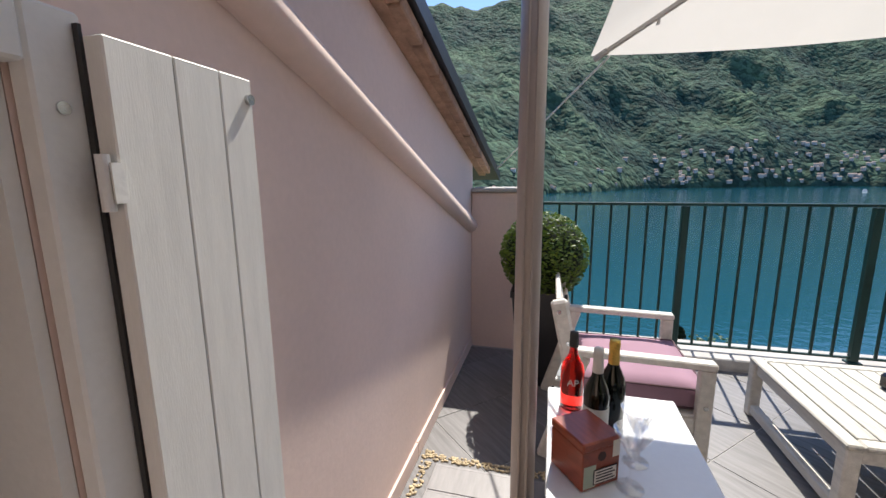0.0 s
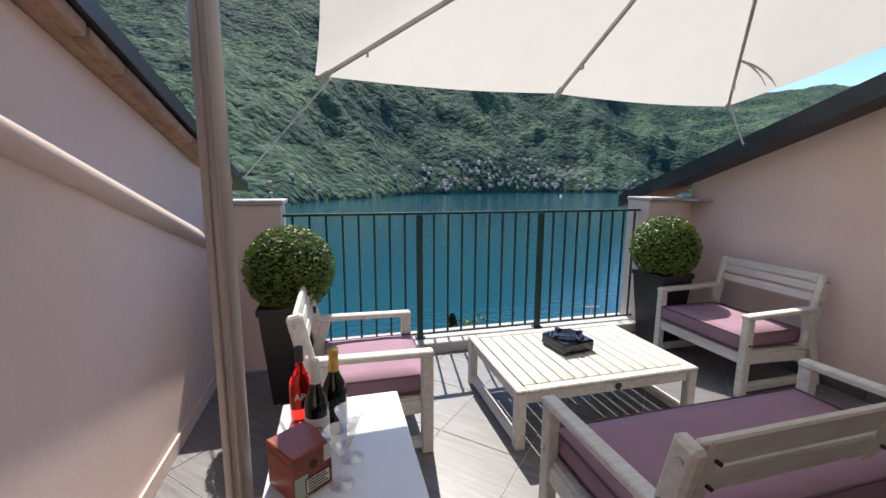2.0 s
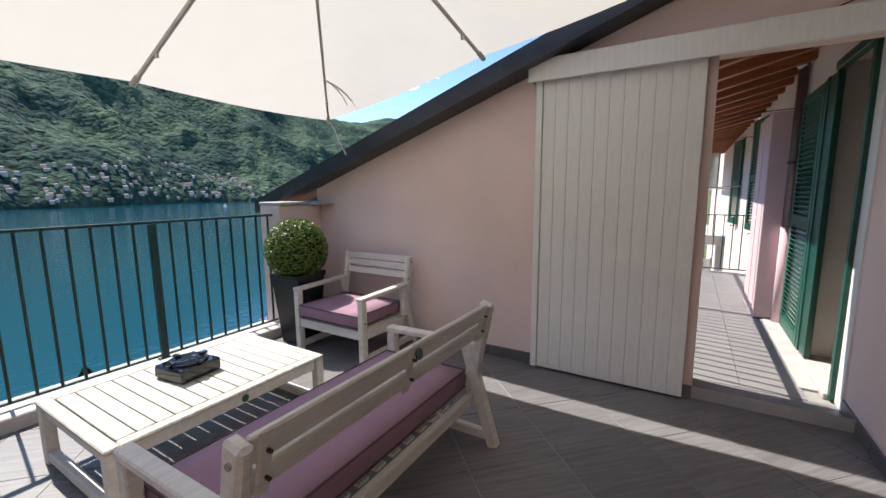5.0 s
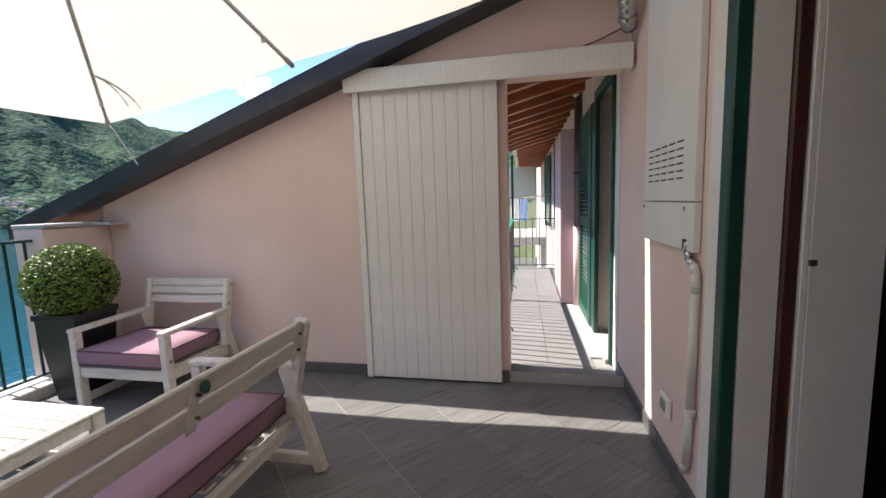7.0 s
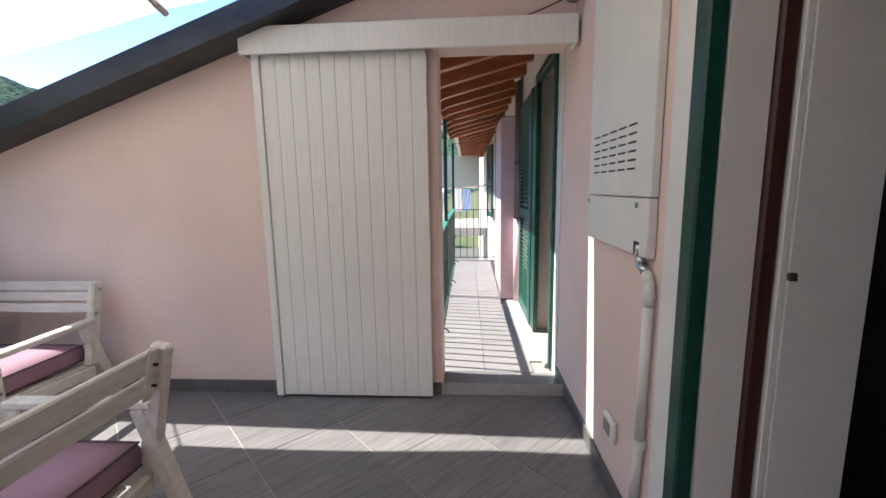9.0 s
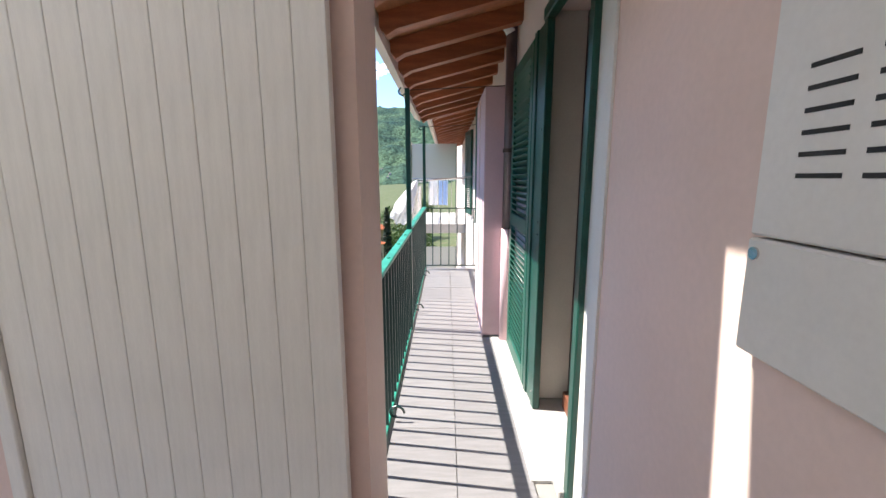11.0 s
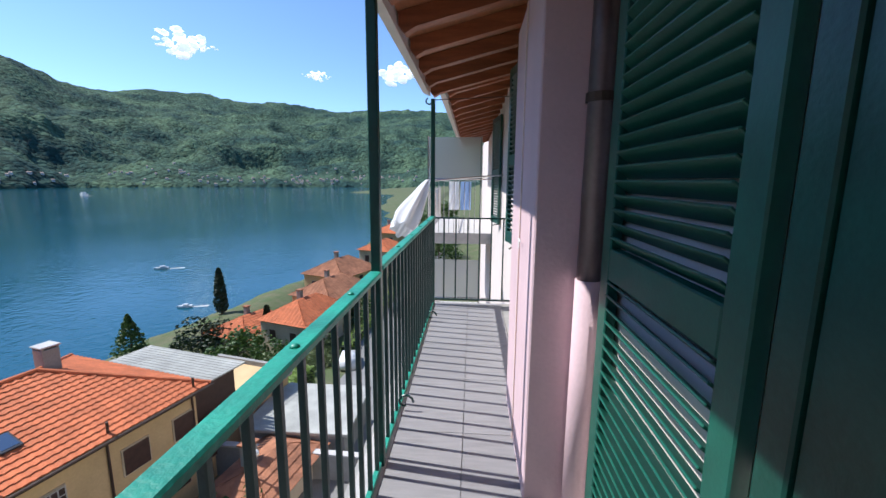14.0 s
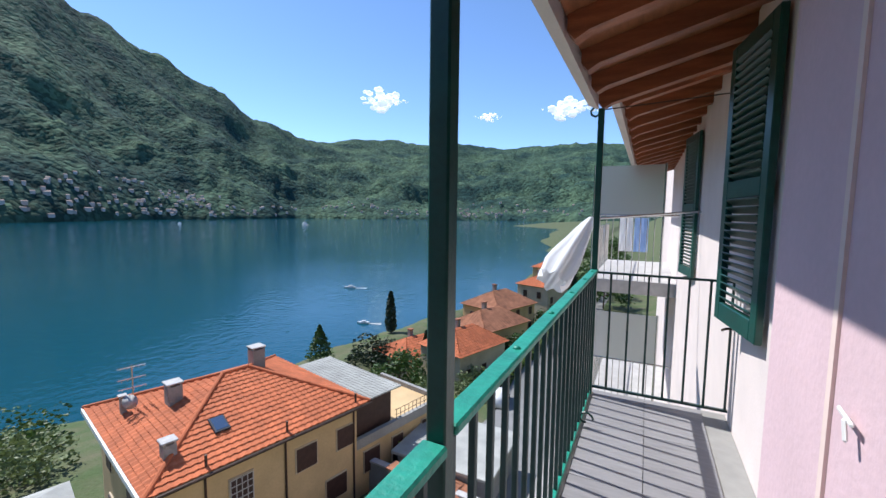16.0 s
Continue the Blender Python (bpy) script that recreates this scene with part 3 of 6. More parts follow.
part("standpipe", rod(bm_new(), (0, 0, 0.0), (0, 0, 0.98), 0.047, None, 14), M_PINK2, dp, "pink painted lower pipe", True)
part("bracket", lathe(bm_new(), [(0.05, 1.60), (0.05, 1.63)], 14), M_IRON, dp)
part("elbow", path_rod(bm_new(), [(0, 0, 2.5), (-0.05, 0, 2.58), (-0.16, 0, 2.60)], 0.045, 10), M_PVC, dp, "pale plastic elbow")

# eave over the balcony: boarding, rafters, gutter board
def balcony_roof(y0, y1, xf, zf, zw):
    """zf: under the rafters at the outer edge, zw: at the wall."""
    k = (zw - zf) / (X_HOUSE - xf)
    bm = prism(bm_new(), [(xf, zf + 0.12), (X_HOUSE, zw + 0.12), (X_HOUSE, zw + 0.16), (xf, zf + 0.16)], "y", y0, y1)
    c = structure("ceiling_eave", bm, M_CEIL, "reddish brown boarded underside of the eave", "ceiling")
    structure("roof_balcony", prism(bm_new(), [(xf - 0.06, zf + 0.165), (X_HOUSE + 2.2, zf + 0.165 + k * (X_HOUSE + 2.26 - xf)), (X_HOUSE + 2.2, zf + 0.25 + k * (X_HOUSE + 2.26 - xf)), (xf - 0.06, zf + 0.25)], "y", y0, y1), M_ROOFOLD, "tiled roof over the balcony", "roof")
    structure("gutter", prism(bm_new(), [(xf - 0.09, zf + 0.06), (xf - 0.005, zf + 0.02), (xf - 0.005, zf + 0.16), (xf - 0.09, zf + 0.16)], "y", y0, y1), M_PALE, "pale painted gutter board of the eave", "gutter")
    r = bm_new()
    prism(r, [(xf + 0.01, zf + 0.04), (xf + 0.05, zf - 0.01), (xf + 0.12, zf + 0.005 + k * 0.1), (X_HOUSE, zw), (X_HOUSE, zw + 0.119), (xf + 0.01, zf + 0.119)], "y", -0.045, 0.045)
    me = mesh_of("rafter", r, M_RAFTER)
    n = int((y1 - y0) / 0.52)
    for i in range(n + 1):
        o = part("rafter", me, M_RAFTER, c)
        o.matrix_basis = pose(0, y0 + 0.12 + i * (y1 - y0 - 0.24) / n, 0)


balcony_roof(4.87, 10.1, 0.22, 2.27, 2.52)
balcony_roof(10.2, 18.5, 0.38, 2.34, 2.55)


def balcony_rail():
    r = thing("balcony_railing", pose(0.31, 0, -0.045), "green painted iron balcony railing with flat weathered handrail", "railing")
    part("handrail", box(bm_new(), -0.028, 0.028, 4.78, 6.865, 0.965, 0.99, 0.005), M_TEAL, r, "weathered turquoise green handrail")
    part("handrail", box(bm_new(), -0.028, 0.028, 6.905, 9.47, 0.985, 1.01, 0.005), M_TEAL, r, "weathered turquoise green handrail")
    part("bottom_bar", box(bm_new(), -0.012, 0.012, 4.78, 9.47, 0.055, 0.075, 0.003), M_TEAL, r)
    me = mesh_of("baluster", box(bm_new(), -0.009, 0.009, -0.009, 0.009, 0.02, 0.97, 0.002), M_RAIL)
    y = 4.86
    while y < 9.41:
        if abs(y - 6.885) > 0.04:
            part("baluster", me, M_RAIL, r).matrix_basis = pose(0, y, 0)
        y += 0.122
    for y in (6.885, 9.44):
        part("pole", box(bm_new(), -0.021, 0.021, y - 0.021, y + 0.021, 0.04, 2.19 if y < 8 else 2.185, 0.004), M_GREEN, r, "tall dark green square pole")
        pts = [(0, y, 2.16)] + [(-0.03 - 0.045 * math.sin(a), y, 2.14 + 0.035 * (1 - math.cos(a)) - 0.01) for a in (0.2, 1.0, 1.8, 2.6)]
        part("hook", path_rod(bm_new(), pts, 0.007, 6), M_GREEN, r, "curled iron hook")
    me = mesh_of("rivet", lathe(bm_new(), [(0.013, 0), (0.011, 0.005), (0.004, 0.009)], 8), M_TEAL, True)
    for k, y in enumerate((5.05, 5.55, 6.05, 6.5, 7.4, 7.9, 8.4, 8.9, 9.3)):
        part("rivet", me, M_TEAL, r).matrix_basis = pose(0, y, 0.99 if y < 6.9 else 1.01)
    for y in (5.42, 7.35, 8.9):
        pts = [(0.01 + 0.05 * math.cos(a) * (1 - a / 9) + 0.03, y, 0.10 + 0.05 * math.sin(a) * (1 - a / 9)) for a in [i * 0.5 for i in range(11)]]
        part("scroll", path_rod(bm_new(), pts, 0.007, 6), M_RAIL, r, "small iron scroll")
    for y in (6.885, 9.44):
        part("wire", rod(bm_new(), (0, y, 2.175), (0.885, y, 2.21), 0.004, None, 6), M_IRON, r, "rusty tie wire")


balcony_rail()
er = thing("end_railing", pose(0.31, 9.45, -0.02), "thin dark iron railing closing the end of the balcony", "railing")
part("top_bar", box(bm_new(), 0.02, 0.885, -0.012, 0.012, 0.955, 0.97), M_RAIL, er)
part("bottom_bar", box(bm_new(), 0.02, 0.885, -0.012, 0.012, 0.07, 0.085), M_RAIL, er)
me_eb = mesh_of("baluster", box(bm_new(), -0.007, 0.007, -0.007, 0.007, 0.08, 0.96), M_RAIL)
for k in range(7):
    part("baluster", me_eb, M_RAIL, er).matrix_basis = pose(0.12 + k * 0.125, 0, 0)

# unseen overhang, added to keep sun off the house wall; pale for bounce
structure("roof_sun_block", prism(bm_new(), [(-0.16, 3.12), (X_HOUSE + 2.4, 4.0), (X_HOUSE + 2.4, 4.1), (-0.16, 3.22)], "y", -0.8, 4.86), M_PALE, "added unseen pale overhang blocking sun from the house wall", "roof")


# ---- setting: lake, mountains, near shore ----
LAKE = -24.0


def interp(tab, a):
    for (a0, v0), (a1, v1) in zip(tab, tab[1:]):
        if a <= a1:
            f = max(0.0, (a - a0) / (a1 - a0))
            f = f * f * (3 - 2 * f)
            return v0 + (v1 - v0) * f
    return tab[-1][1]


SHORE = [(-70, 1200), (0, 1300), (20, 1400), (45, 1400), (60, 1150), (75, 930), (88, 640), (97, 480), (110, 430), (200, 430)]
RIDGE = [(-70, 8), (0, 8.9), (10, 9.4), (18, 9.0), (28, 9.8), (38, 10.0), (45, 9.6), (50, 11.4), (56, 14.8), (61, 17.0), (66, 19.4), (72, 22.0), (84, 22.5), (94, 22.3), (100, 20.7), (105, 21.2), (112, 19.5), (130, 20), (200, 20)]
DEPTH = [(-70, 2300), (30, 2300), (50, 1500), (75, 1250), (95, 1150), (200, 1100)]


def slope_point(az, u):
    a = radians(az)
    s, d = interp(SHORE, az), interp(DEPTH, az)
    s *= 1 + 0.05 * noise.noise((az * 0.21, 3.0, 0.0)) + 0.015 * noise.noise((az * 0.9, 7.0, 0.0))
    r = s + d * u
    x, y = -math.sin(a) * r, math.cos(a) * r
    f = u ** 0.72
    el = interp(RIDGE, az) * f
    z = r * math.tan(radians(el))
    p = Vector((x, y, 0)) / 520.0
    rid = noise.ridged_multi_fractal(p, 0.9, 2.1, 5, 1.0, 2.0)
    amp = min(1.0, u * 4) * (1 - 0.8 * u)
    z += (rid - 1.1) * 125 * amp
    z += noise.fractal(Vector((x, y, 5)) / 45.0, 0.8, 2.0, 3) * 9 * min(1.0, u * 8)
    return Vector((x, y, max(z, -2.0 + u * 60) + LAKE + 0.5 - (3 if u == 0 else 0)))


def mountains():
    az_list = [-70 + 0.34 * k for k in range(int(270 / 0.34))]
    nu = 74
    verts, faces = [], []
    for az in az_list:
        for j in range(nu):
            u = (j / (nu - 5)) ** 1.25
            if u <= 1:
                verts.append(slope_point(az, u))
            else:
                q = slope_point(az, 1.0)
                verts.append(Vector((q.x * (1 + (u - 1) * 0.6), q.y * (1 + (u - 1) * 0.6), q.z - (u - 1) * 700)))
    for i in range(len(az_list) - 1):
        for j in range(nu - 1):
            a = i * nu + j
            faces.append((a, a + 1, a + nu + 1, a + nu))
    me = bpy.data.meshes.new("mountains")
    me.from_pydata(verts, [], faces)
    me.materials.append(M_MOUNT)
    for p in me.polygons:
        p.use_smooth = True
    tagged(new("backdrop_mountains", me), "steep green wooded mountains across the lake", "mountain", "", "structure")


mountains()
lk = bm_new()
bmesh.ops.create_grid(lk, x_segments=2, y_segments=2, size=4000, matrix=Matrix.Translation((0, 0, LAKE)))
structure("water", lk, M_WATER, "deep blue green lake with small ripples", "water")

NEARSHORE = [(-400, -75), (-20, -66), (20, -60), (45, -50), (60, -48), (85, -44), (116, -36), (205, -44), (500, -112), (1200, -330)]


def ground_z(x, y):
    sx = interp(NEARSHORE, y)
    tabs = [(sx - 60, LAKE - 12), (sx - 1.0, LAKE - 1.5), (sx, LAKE + 1.2), (sx * 0.55, -18.2), (-22, -15.6), (-3, -15.0), (6, -14.4), (60, 8), (400, 190)]
    z = interp(tabs, x)
    z -= 4.0 * interp([(26, 0), (50, 1)], y) * interp([(-40, 0), (-32, 1), (0, 1), (14, 0)], x)
    return z + 0.25 * noise.noise((x * 0.15, y * 0.15, 1)) + (6 * noise.noise((x * 0.012, y * 0.012, 2)) if x > 30 else 0)


gx = [-460, -140, -125, -110, -95, -85] + [-80 + 2 * k for k in range(48)] + [20, 30, 45, 70, 110, 180, 300, 400]
gy = [-400, -150, -60, -30] + [-20 + 3 * k for k in range(60)] + [170, 190, 215, 250, 300, 400, 600, 900, 1200]
gme = bpy.data.meshes.new("ground")
gme.from_pydata([(x, y, ground_z(x, y)) for x in gx for y in gy], [],
                [(i * len(gy) + j, (i + 1) * len(gy) + j, (i + 1) * len(gy) + j + 1, i * len(gy) + j + 1) for i in range(len(gx) - 1) for j in range(len(gy) - 1)])
gme.materials.append(M_GRASS)
for p_ in gme.polygons:
    p_.use_smooth = True
tagged(new("ground", gme), "green sloping lakeside gardens", "ground", "", "structure")

# lane below the balcony
rd = bm_new()
edge = []
for k in range(40):
    y = 18 + k * 4.5
    xc = -6.0 - 0.10 * (y - 18) * (1 if y < 60 else 42 / (y - 18)) + 0.02 * max(0, y - 60)
    w = 3.6 if y < 60 else 2.4
    edge.append((rd.verts.new((xc - w, y, ground_z(xc - w, y) + 0.12)), rd.verts.new((xc + w, y, ground_z(xc + w, y) + 0.12))))
for a, b in zip(edge, edge[1:]):
    rd.faces.new((a[0], a[1], b[1], b[0]))
structure("road", rd, M_ASPH, "pale grey asphalt lane beside the lake houses", "road")


def house_mesh_window(parent, m, w, h, mt, grid=False):
    fr = bm_new()
    box(fr, -w / 2 - 0.06, w / 2 + 0.06, -0.05, 0.03, -h / 2 - 0.06, h / 2 + 0.06)
    o = part("window", fr, M_CREAM, parent)
    o.matrix_basis = m
    part("shutter", box(bm_new(), -w / 2, w / 2, -0.09, -0.052, -h / 2, h / 2), mt, o)
    if grid:
        g = bm_new()
        for k in range(5):
            box(g, -w / 2 + k * w / 4 - 0.02, -w / 2 + k * w / 4 + 0.02, -0.12, -0.092, -h / 2, h / 2)
            box(g, -w / 2, w / 2, -0.12, -0.092, -h / 2 + k * h / 4 - 0.02, -h / 2 + k * h / 4 + 0.02)
        part("grille", g, M_STONE, o)
    return o


def tiled_face(parent, corners, tile_w, tile_l, mt):
    """Rows of pantiles as real ribs over one roof face; corners a, b along the eave, c above b, d above a."""
    a, b, c, d = [Vector(p) for p in corners]
    me = bpy.data.meshes.new("roof_face")
    n = max(2, int((b - a).length / tile_w))
    rows = max(2, int(((d - a).length + (c - b).length) / 2 / tile_l))
    nrm = (b - a).cross(d - a).normalized()
    vs, fs = [], []
    eave = (b - a).normalized()
    for j in range(rows):
        f0, f1 = j / rows, (j + 1) / rows
        l0, r0 = a.lerp(d, f0), b.lerp(c, f0)
        l1, r1 = a.lerp(d, f1), b.lerp(c, f1)
        base = len(vs)
        cols = 2 * n
        for k in range(cols + 1):
            t = k / cols
            hgt = 0.05 if k % 2 else 0.0
            p = a + eave * ((b - a).length * t)
            x0 = (l0 - a).dot(eave)
            x1 = (r0 - a).dot(eave)
            xx = min(max((b - a).length * t, x0), x1)
            y0 = min(max((b - a).length * t, (l1 - a).dot(eave)), (r1 - a).dot(eave))
            vs.append(l0 + eave * (xx - x0) + nrm * (hgt + 0.055))
            vs.append(l1 + eave * (y0 - (l1 - a).dot(eave)) + nrm * (hgt + 0.012))
        for k in range(cols):
            fs.append((base + 2 * k, base + 2 * k + 2, base + 2 * k + 3, base + 2 * k + 1))
    me.from_pydata(vs, [], fs)
    me.materials.append(mt)
    return part("roof_face", me, mt, parent, "", False, "stuff")


def lake_house():
    """The big ochre house below the balcony; its own axes: u along the front eave, v away towards the lake."""
    h = thing("house", Matrix.Translation((-15.25, 14.0, -15.6)) @ Matrix.Rotation(math.atan2(10.05, 2.4), 4, "Z") @ Matrix.Scale(0.965, 4), "ochre two storey lake house with orange tiled hip roof", "house")
    W, D, E = 10.5, 10.6, 6.55
    part("wall", box(bm_new(), 0.35, W - 0.35, 0.35, D - 0.35, -2.5, E), M_OCHRE, h, "ochre rendered wall")
    part("soffit", box(bm_new(), -0.1, W + 0.1, -0.1, D + 0.1, E + 0.001, E + 0.12), M_CREAM, h)
    z0, z1 = E + 0.13, E + 2.0
    r0, r1 = (4.9, D / 2, z1), (6.3, D / 2, z1)
    A, B, C, Dd = (-0.2, -0.2, z0), (W + 0.2, -0.2, z0), (W + 0.2, D + 0.2, z0), (-0.2, D + 0.2, z0)
    under = bm_new()
    vv = [under.verts.new(p) for p in (A, B, C, Dd, r0, r1)]
    for f in ((0, 1, 5, 4), (1, 2, 5), (2, 3, 4, 5), (3, 0, 4)):
        under.faces.new([vv[i] for i in f])
    part("roof", under, M_ROOF, h, "orange clay tiled hip roof")
    tiled_face(h, (A, B, r1, r0), 0.36, 0.40, M_ROOF)
    tiled_face(h, (Dd, A, r0, r0), 0.36, 0.40, M_ROOF)
    tiled_face(h, (B, C, r1, r1), 0.36, 0.40, M_ROOF)
    for p, q in ((A, r0), (B, r1), (r0, r1), (Dd, r0), (C, r1)):
        part("ridge_tiles", rod(bm_new(), Vector(p) + Vector((0, 0, 0.06)), Vector(q) + Vector((0, 0, 0.08)), 0.11, None, 8), M_ROOF, h)
    part("gutter", rod(bm_new(), (-0.25, -0.3, z0 - 0.05), (W + 0.25, -0.3, z0 - 0.05), 0.08, None, 8), M_IRON, h, "brown gutter")
    part("fascia", box(bm_new(), -0.32, -0.22, -0.2, D + 0.2, z0 - 0.22, z0 + 0.03), M_WHITE, h, "white eave board")
    for u in (2.1, 5.75, W - 0.6):
        part("downpipe", rod(bm_new(), (u, 0.28, -0.5), (u, 0.28, z0 - 0.05), 0.055, None, 8), M_SHUTBR, h)
        part("vent_pipe", rod(bm_new(), (u, 0.1, z0), (u, 0.1, z0 + 0.65), 0.06, None, 8), M_IRON, h)
    for u, z, w, hh, g in ((3.6, 4.9, 1.0, 1.3, True), (6.9, 4.9, 1.15, 1.2, False), (9.3, 4.95, 1.05, 1.15, False), (8.7, 2.3, 1.3, 1.2, False), (4.2, 1.9, 1.1, 1.2, False)):
        house_mesh_window(h, pose(u, 0.33, z), w, hh, M_SHUTBR, g)
    part("door", box(bm_new(), 6.2, 7.1, 0.27, 0.34, 0.2, 2.3), M_SHUTBR, h, "dark brown door")
    for u, z in ((2.5, 4.8), (6.5, 4.8), (2.5, 1.9), (6.5, 1.9)):
        house_mesh_window(h, pose(0.33, D - u, z, 0, 0, -90), 0.9, 1.3, M_SHUTBR)
    # chimneys, skylight, aerial
    def chimney(u, v, zb, zt, w):
        c = part("chimney", box(bm_new(), u - w, u + w, v - w, v + w, zb, zt, 0.02), M_CONC, h, "grey plastered chimney")
        part("cap", box(bm_new(), u - w - 0.06, u + w + 0.06, v - w - 0.06, v + w + 0.06, zt + 0.10, zt + 0.18, 0.02), M_STONE, c)
        for du in (-w + 0.06, w - 0.06):
            for dv in (-w + 0.06, w - 0.06):
                part("cap_leg", box(bm_new(), u + du - 0.05, u + du + 0.05, v + dv - 0.05, v + dv + 0.05, zt, zt + 0.10), M_CONC, c)
    chimney(2.6, 5.6, z0 + 0.8, z0 + 1.95, 0.33)
    chimney(1.15, 1.5, z0 + 0.2, z0 + 1.05, 0.26)
    chimney(7.1, 6.0, z1 - 0.4, z1 + 0.75, 0.36)
    chimney(0.9, 7.6, z0 + 0.15, z0 + 1.2, 0.13)
    sk = part("skylight", beam(bm_new(), (3.35, 1.45, z0 + 0.70), (3.35, 2.35, z0 + 1.03), 0.70, 0.10, 0.02), M_METAL, h, "grey framed skylight")
    part("pane", beam(bm_new(), (3.35, 1.53, z0 + 0.78), (3.35, 2.27, z0 + 1.055), 0.54, 0.03), M_PANE, sk)
    an = part("aerial_mast", rod(bm_new(), (1.3, 7.4, z0 + 0.5), (1.3, 7.4, z0 + 2.9), 0.03, None, 6), M_STEEL, h, "thin aerial mast")
    for z in (1.7, 2.2, 2.8):
        part("aerial", beam(bm_new(), (0.7, 7.4, z0 + z), (1.9, 7.4, z0 + z), 0.04, 0.04), M_STEEL, an)
        for k in range(5):
            part("rod", rod(bm_new(), (0.8 + 0.25 * k, 7.1, z0 + z), (0.8 + 0.25 * k, 7.7, z0 + z), 0.015, None, 5), M_STEEL, an)
    dish = lathe(bm_new(), [(0.02, 0.0), (0.2, 0.03), (0.36, 0.11), (0.37, 0.12)], 16)
    ds = part("satellite_dish", dish, M_STONE, h, "pale satellite dish", True)
    ds.matrix_basis = pose(1.0, 6.9, z0 + 1.15, 60, 0, 20)
    # flat annex
    ann = part("annex", box(bm_new(), W - 0.3, W + 7.6, 0.9, 7.2, -2.5, 3.75), M_OCHRE, h, "ochre flat roofed annex")
    part("annex_upper", box(bm_new(), W - 0.3, W + 3.1, 1.2, 6.8, 3.76, 6.2), M_SHUTBR, ann, "dark boarded upper room")
    cr = bm_new()
    for k in range(28):
        box(cr, W - 0.4 + k * 0.14, W - 0.4 + k * 0.14 + (0.08 if k % 2 else 0.139), 0.6, 8.6, 6.25, 6.33 + (0.03 if k % 2 else 0))
    part("annex_roof", cr, M_CORR, ann, "pale corrugated sheet roof", False, "stuff")
    part("annex_parapet", box(bm_new(), W - 0.35, W + 7.7, 0.6, 0.9, 3.5, 4.1), M_CONC, ann, "grey concrete parapet")
    part("annex_parapet", box(bm_new(), W + 7.5, W + 7.8, 0.9, 7.3, 3.5, 4.1), M_CONC, ann)
    rl = bm_new()
    for k in range(12):
        rod(rl, (W + 3.2 + 0.38 * k, 0.75, 4.1), (W + 3.2 + 0.38 * k, 0.75, 4.75), 0.02, None, 5)
    for z in (4.4, 4.75):
        rod(rl, (W + 3.1, 0.75, z), (W + 7.6, 0.75, z), 0.02, None, 5)
    part("terrace_rail", rl, M_IRON, ann, "thin iron rail")
    for u, z, w, hh in ((W + 1.2, 2.3, 1.2, 1.3), (W + 3.4, 1.9, 0.9, 2.0), (W + 6.2, 2.4, 0.9, 1.1)):
        house_mesh_window(h, pose(u, 0.87, z), w, hh, M_SHUTBR)
    return h


lake_house()


def small_house(x, y, w, d, hgt, roof_h, rot, wall, roof, label):
    z = ground_z(x, y) - 0.4
    h = thing("house", pose(x, y, z, 0, 0, rot), label, "house", "houses along the shore")
    part("wall", box(bm_new(), -w / 2, w / 2, -d / 2, d / 2, -2, hgt), wall, h)
    o = 0.45
    A, B, C, D = (-w / 2 - o, -d / 2 - o, hgt), (w / 2 + o, -d / 2 - o, hgt), (w / 2 + o, d / 2 + o, hgt), (-w / 2 - o, d / 2 + o, hgt)
    R0, R1 = (-w / 2 + d * 0.4, 0, hgt + roof_h), (w / 2 - d * 0.4, 0, hgt + roof_h)
    bm = bm_new()
    v = [bm.verts.new(p) for p in (A, B, C, D, R0, R1)]
    for f in ((0, 1, 5, 4), (1, 2, 5), (2, 3, 4, 5), (3, 0, 4), (3, 2, 1, 0)):
        bm.faces.new([v[i] for i in f])
    part("roof", bm, roof, h)
    tiled_face(h, (A, B, R1, R0), 0.5, 0.5, roof)
    tiled_face(h, (D, A, R0, R0), 0.5, 0.5, roof)
    c = part("chimney", box(bm_new(), -0.8, -0.2, 0.4, 1.0, hgt + 0.5, hgt + roof_h + 0.8, 0.03), M_CONC, h)
    part("cap", box(bm_new(), -0.88, -0.12, 0.32, 1.08, hgt + roof_h + 0.85, hgt + roof_h + 0.95), M_ROOFOLD, c)
    for k in range(max(2, int(w / 3))):
        for zz in (1.6, 4.4):
            if zz < hgt - 0.6:
                house_mesh_window(h, pose(-w / 2 + 1.4 + k * (w - 2.8) / max(1, int(w / 3) - 1), -d / 2 - 0.02, zz), 0.9, 1.3, M_SHUTBR)
    for k in range(2):
        house_mesh_window(h, pose(-w / 2 - 0.02, (k - 0.5) * d * 0.45, hgt - 1.7, 0, 0, -90), 0.9, 1.3, M_SHUTBR)


